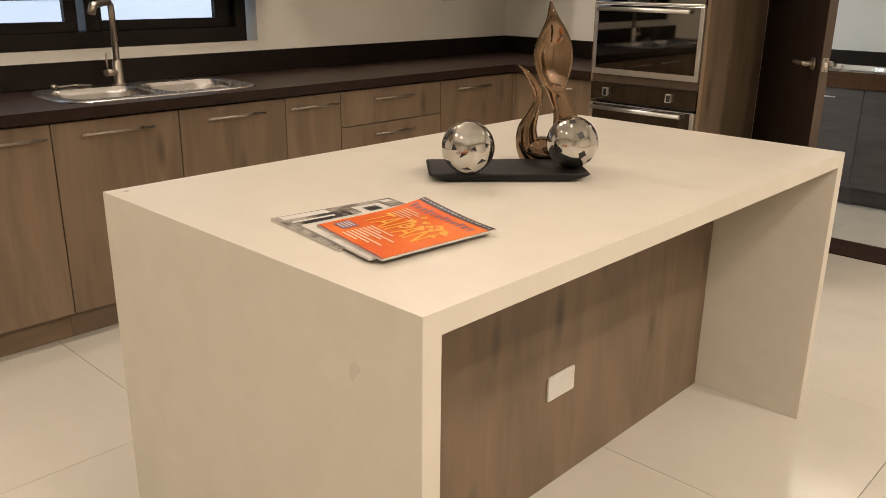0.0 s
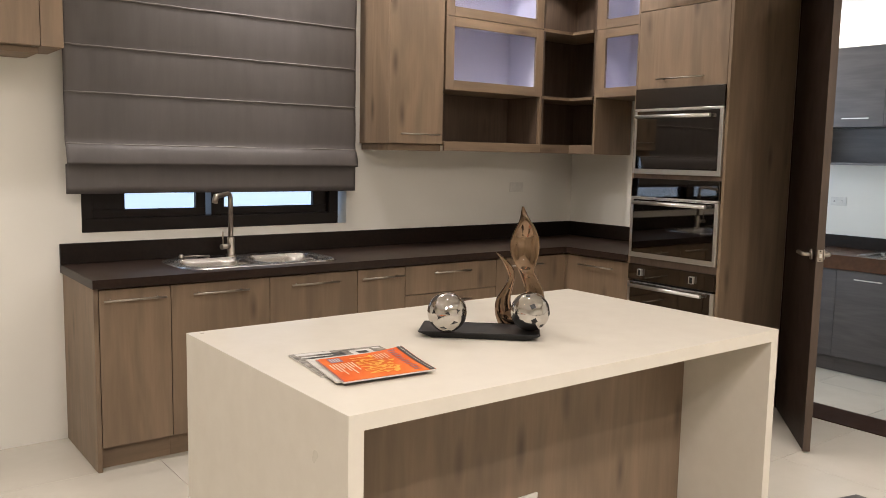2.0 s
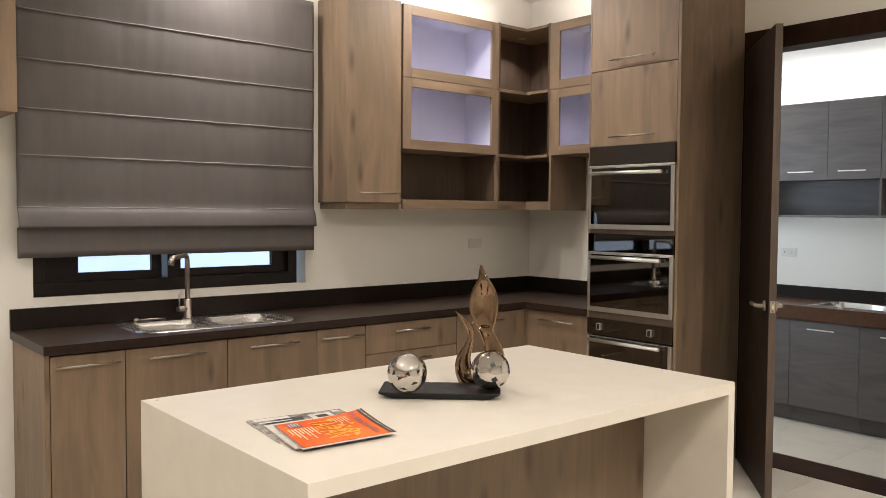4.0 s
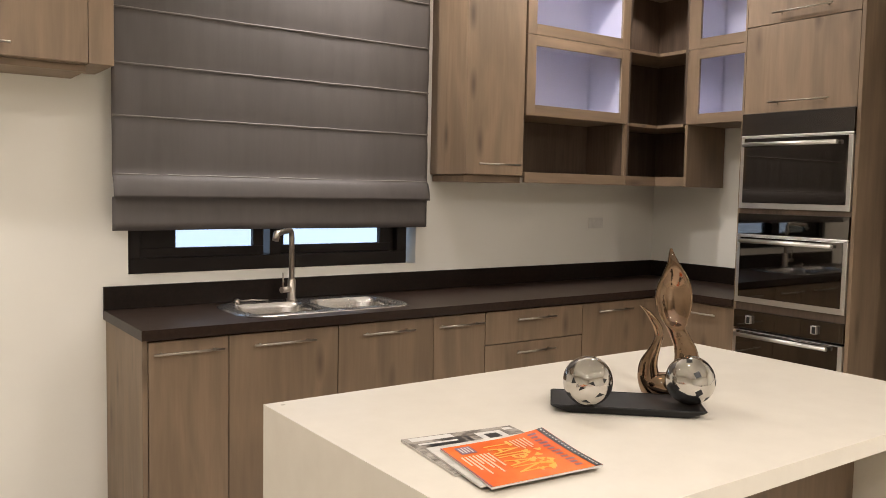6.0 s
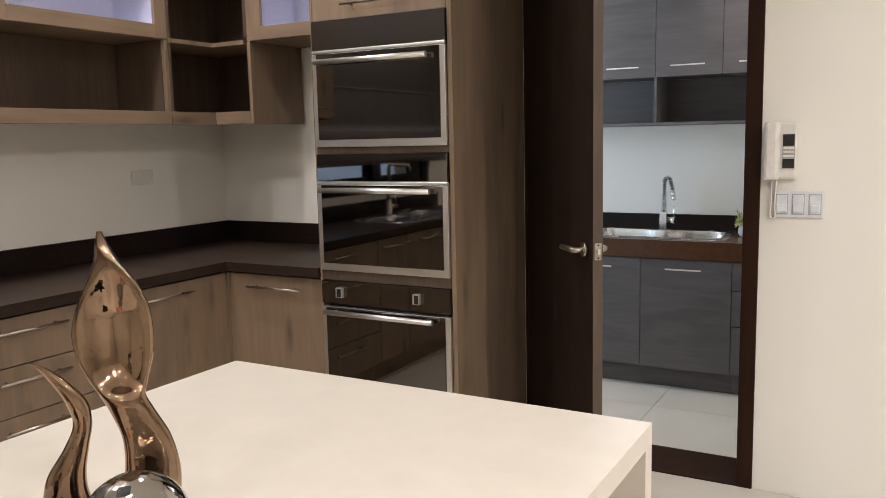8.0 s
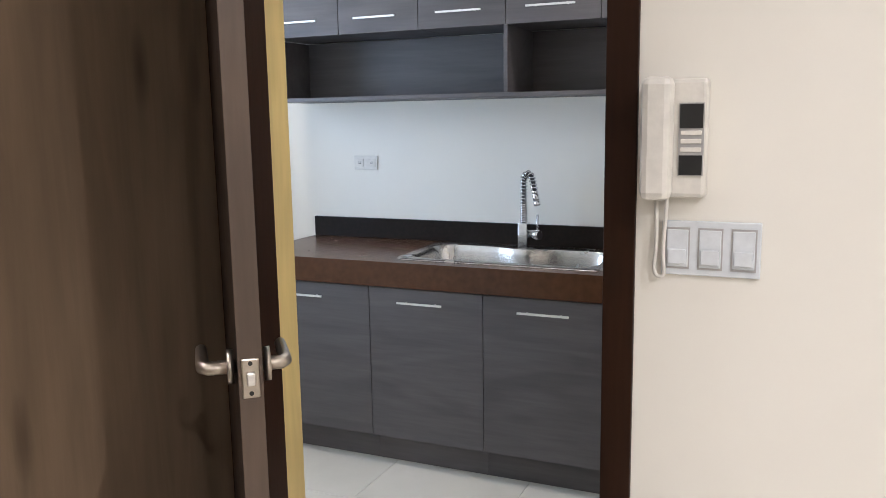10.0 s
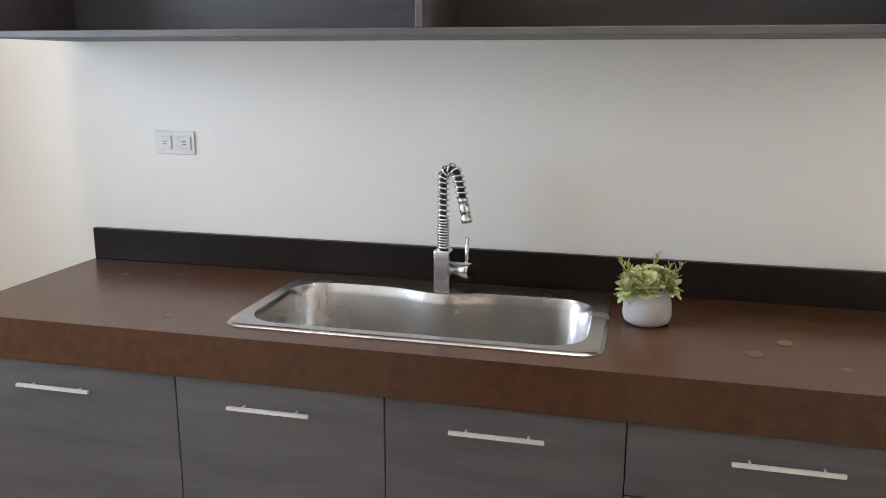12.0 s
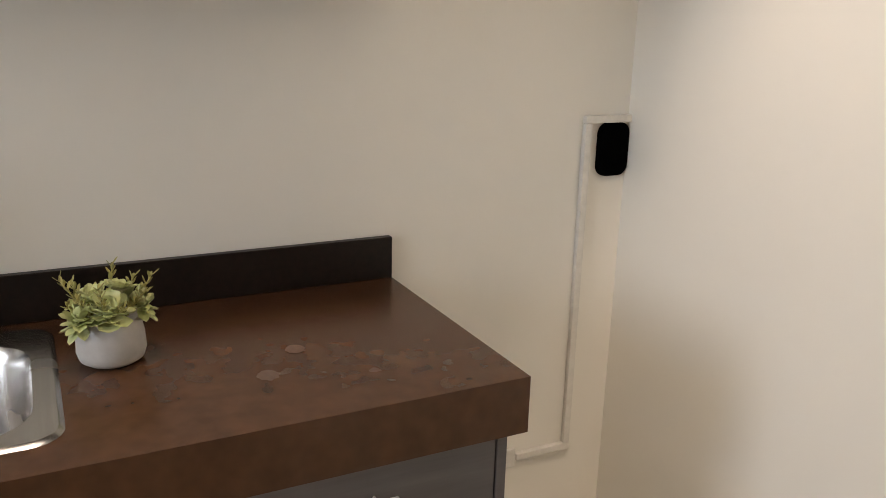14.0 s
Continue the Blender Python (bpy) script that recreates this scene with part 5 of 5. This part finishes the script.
for dx, dy, dz, ax, r in ((-0.030, 0.046, 0.088, (-0.55, 0.75, 0.25), 0.042), (-0.012, -0.050, 0.096, (-0.45, -0.85, 0.35), 0.040), (0.0, 0.02, 0.112, (-0.3, 0.3, 0.9), 0.036), (0.02, -0.02, 0.118, (0.1, -0.2, 1), 0.034), (0.03, -0.035, 0.10, (0.6, -0.6, 0.6), 0.034), (0.03, 0.035, 0.10, (0.6, 0.6, 0.6), 0.034)):
    rosette((pcx + dx, pcy + dy, PT + dz), ax, r, 8)
for k in range(12):
    a = 2 * math.pi * k / 12 + 0.3
    b0 = Vector((pcx + 0.03 * math.cos(a), pcy + 0.03 * math.sin(a), PT + 0.08))
    dd = Vector((math.cos(a) * 0.9, math.sin(a) * 1.0, 0.8 + 0.4 * (k % 3))).normalized()
    ln = 0.046 + 0.018 * (k % 3)
    bm = bmesh.new()
    tube(bm, [b0, b0 + dd * ln], [0.002, 0.0012], 5)
    sprig = part("sprig", bm, LEAF2, pl)
    for j in range(16):
        q = b0 + dd * ln * (0.15 + 0.85 * j / 15)
        an = j * 2.4
        bm = bmesh.new()
        leaf(bm, q, (math.cos(an) + dd.x, math.sin(an) + dd.y, 0.5 + dd.z * 0.5), 0.017, 0.0062, 0.15)
        part("leaf", bm, LEAF2, sprig)

# lamp reflections on the worktop, painted as pale flat discs
LAMP_GLINT = material("painted_lamp_glint", (0.135, 0.08, 0.052), 0.35, dark=(0.085, 0.045, 0.028), scale=(90, 90, 90))
for cx, cy, r in ((1.702, -2.773, 0.020), (1.611, -2.699, 0.021)):
    bm = bmesh.new()
    n = 22
    lp = [bm.verts.new((cx + r * (1 + 0.12 * math.sin(k * 1.9)) * math.cos(2 * math.pi * k / n), cy + r * (0.9 + 0.1 * math.cos(k * 2.3)) * math.sin(2 * math.pi * k / n), PT + 0.0008)) for k in range(n)]
    bm.faces.new(lp)
    solid("lamp_glint_disc", bm, LAMP_GLINT, "pale disc painted as a lamp reflection on the granite worktop", "stain", group="water marks")

tr = thing("cable_trunking", (2.05, -3.64, 0.27), "narrow white plastic cable trunking on the pantry wall", "cable duct")
part("upright_run", bx(2.034, 2.0495, -3.655, -3.635, 0.285, 1.178, bevel=0.002), PLASTIC, tr)
part("top_run", bx(2.034, 2.0495, -3.779, -3.635, 1.1785, 1.198, bevel=0.002), PLASTIC, tr)
part("bottom_run", bx(2.034, 2.0495, -3.655, -3.4825, 0.265, 0.2845, bevel=0.002), PLASTIC, tr)
wall_plate("socket", 2.040, 2.0495, -3.482, -3.402, 0.245, 0.300, 0, "white blank plate low on the pantry wall", "x")
bm = bmesh.new()
pts = rounded(-3.778, -3.683, 1.040, 1.178, 0.028, 5)
lo = [bm.verts.new((2.0495, y, z)) for y, z in pts]
hi = [bm.verts.new((2.038, y, z)) for y, z in pts]
bm.faces.new(lo)
bm.faces.new(hi[::-1])
for k in range(len(lo)):
    bm.faces.new((lo[k], lo[(k + 1) % len(lo)], hi[(k + 1) % len(lo)], hi[k]))
solid("junction_box", bm, HOLLOW, "black rounded cable box in the pantry corner", "junction box")

# ---- floor tiles ----
def tiles(parent, x0, x1, y0, y1, ox, oy, s, z, mat):
    """Square tiles with thin joints, cut at the walls; whole ones share a mesh."""
    shared = {}
    p = parent.location
    i0, i1 = math.floor((x0 - ox) / s), math.ceil((x1 - ox) / s)
    j0, j1 = math.floor((y0 - oy) / s), math.ceil((y1 - oy) / s)
    for i in range(i0, i1):
        for j in range(j0, j1):
            a, b = max(x0, ox + i * s) + 0.001, min(x1, ox + (i + 1) * s) - 0.001
            c, d = max(y0, oy + j * s) + 0.001, min(y1, oy + (j + 1) * s) - 0.001
            if b - a < 0.02 or d - c < 0.02:
                continue
            key = (round(b - a, 3), round(d - c, 3))
            if key not in shared:
                shared[key] = mesh_of("tile", box(bmesh.new(), -(b - a) / 2, (b - a) / 2, -(d - c) / 2, (d - c) / 2, -0.008, 0.0, bevel=0.0012), mat)
            ob = new("tile", shared[key])
            ob.parent = parent
            ob.location = Vector(((a + b) / 2, (c + d) / 2, z)) - p


tiles(floor, X0, WX - 0.006, Y0, -0.001, -2.457, -1.44, 0.86, KZ, TILE)
tiles(floor_2, WX + 0.291, 2.049, -3.779, 0.049, 1.10, -2.1, 0.60, PZ, TILE)
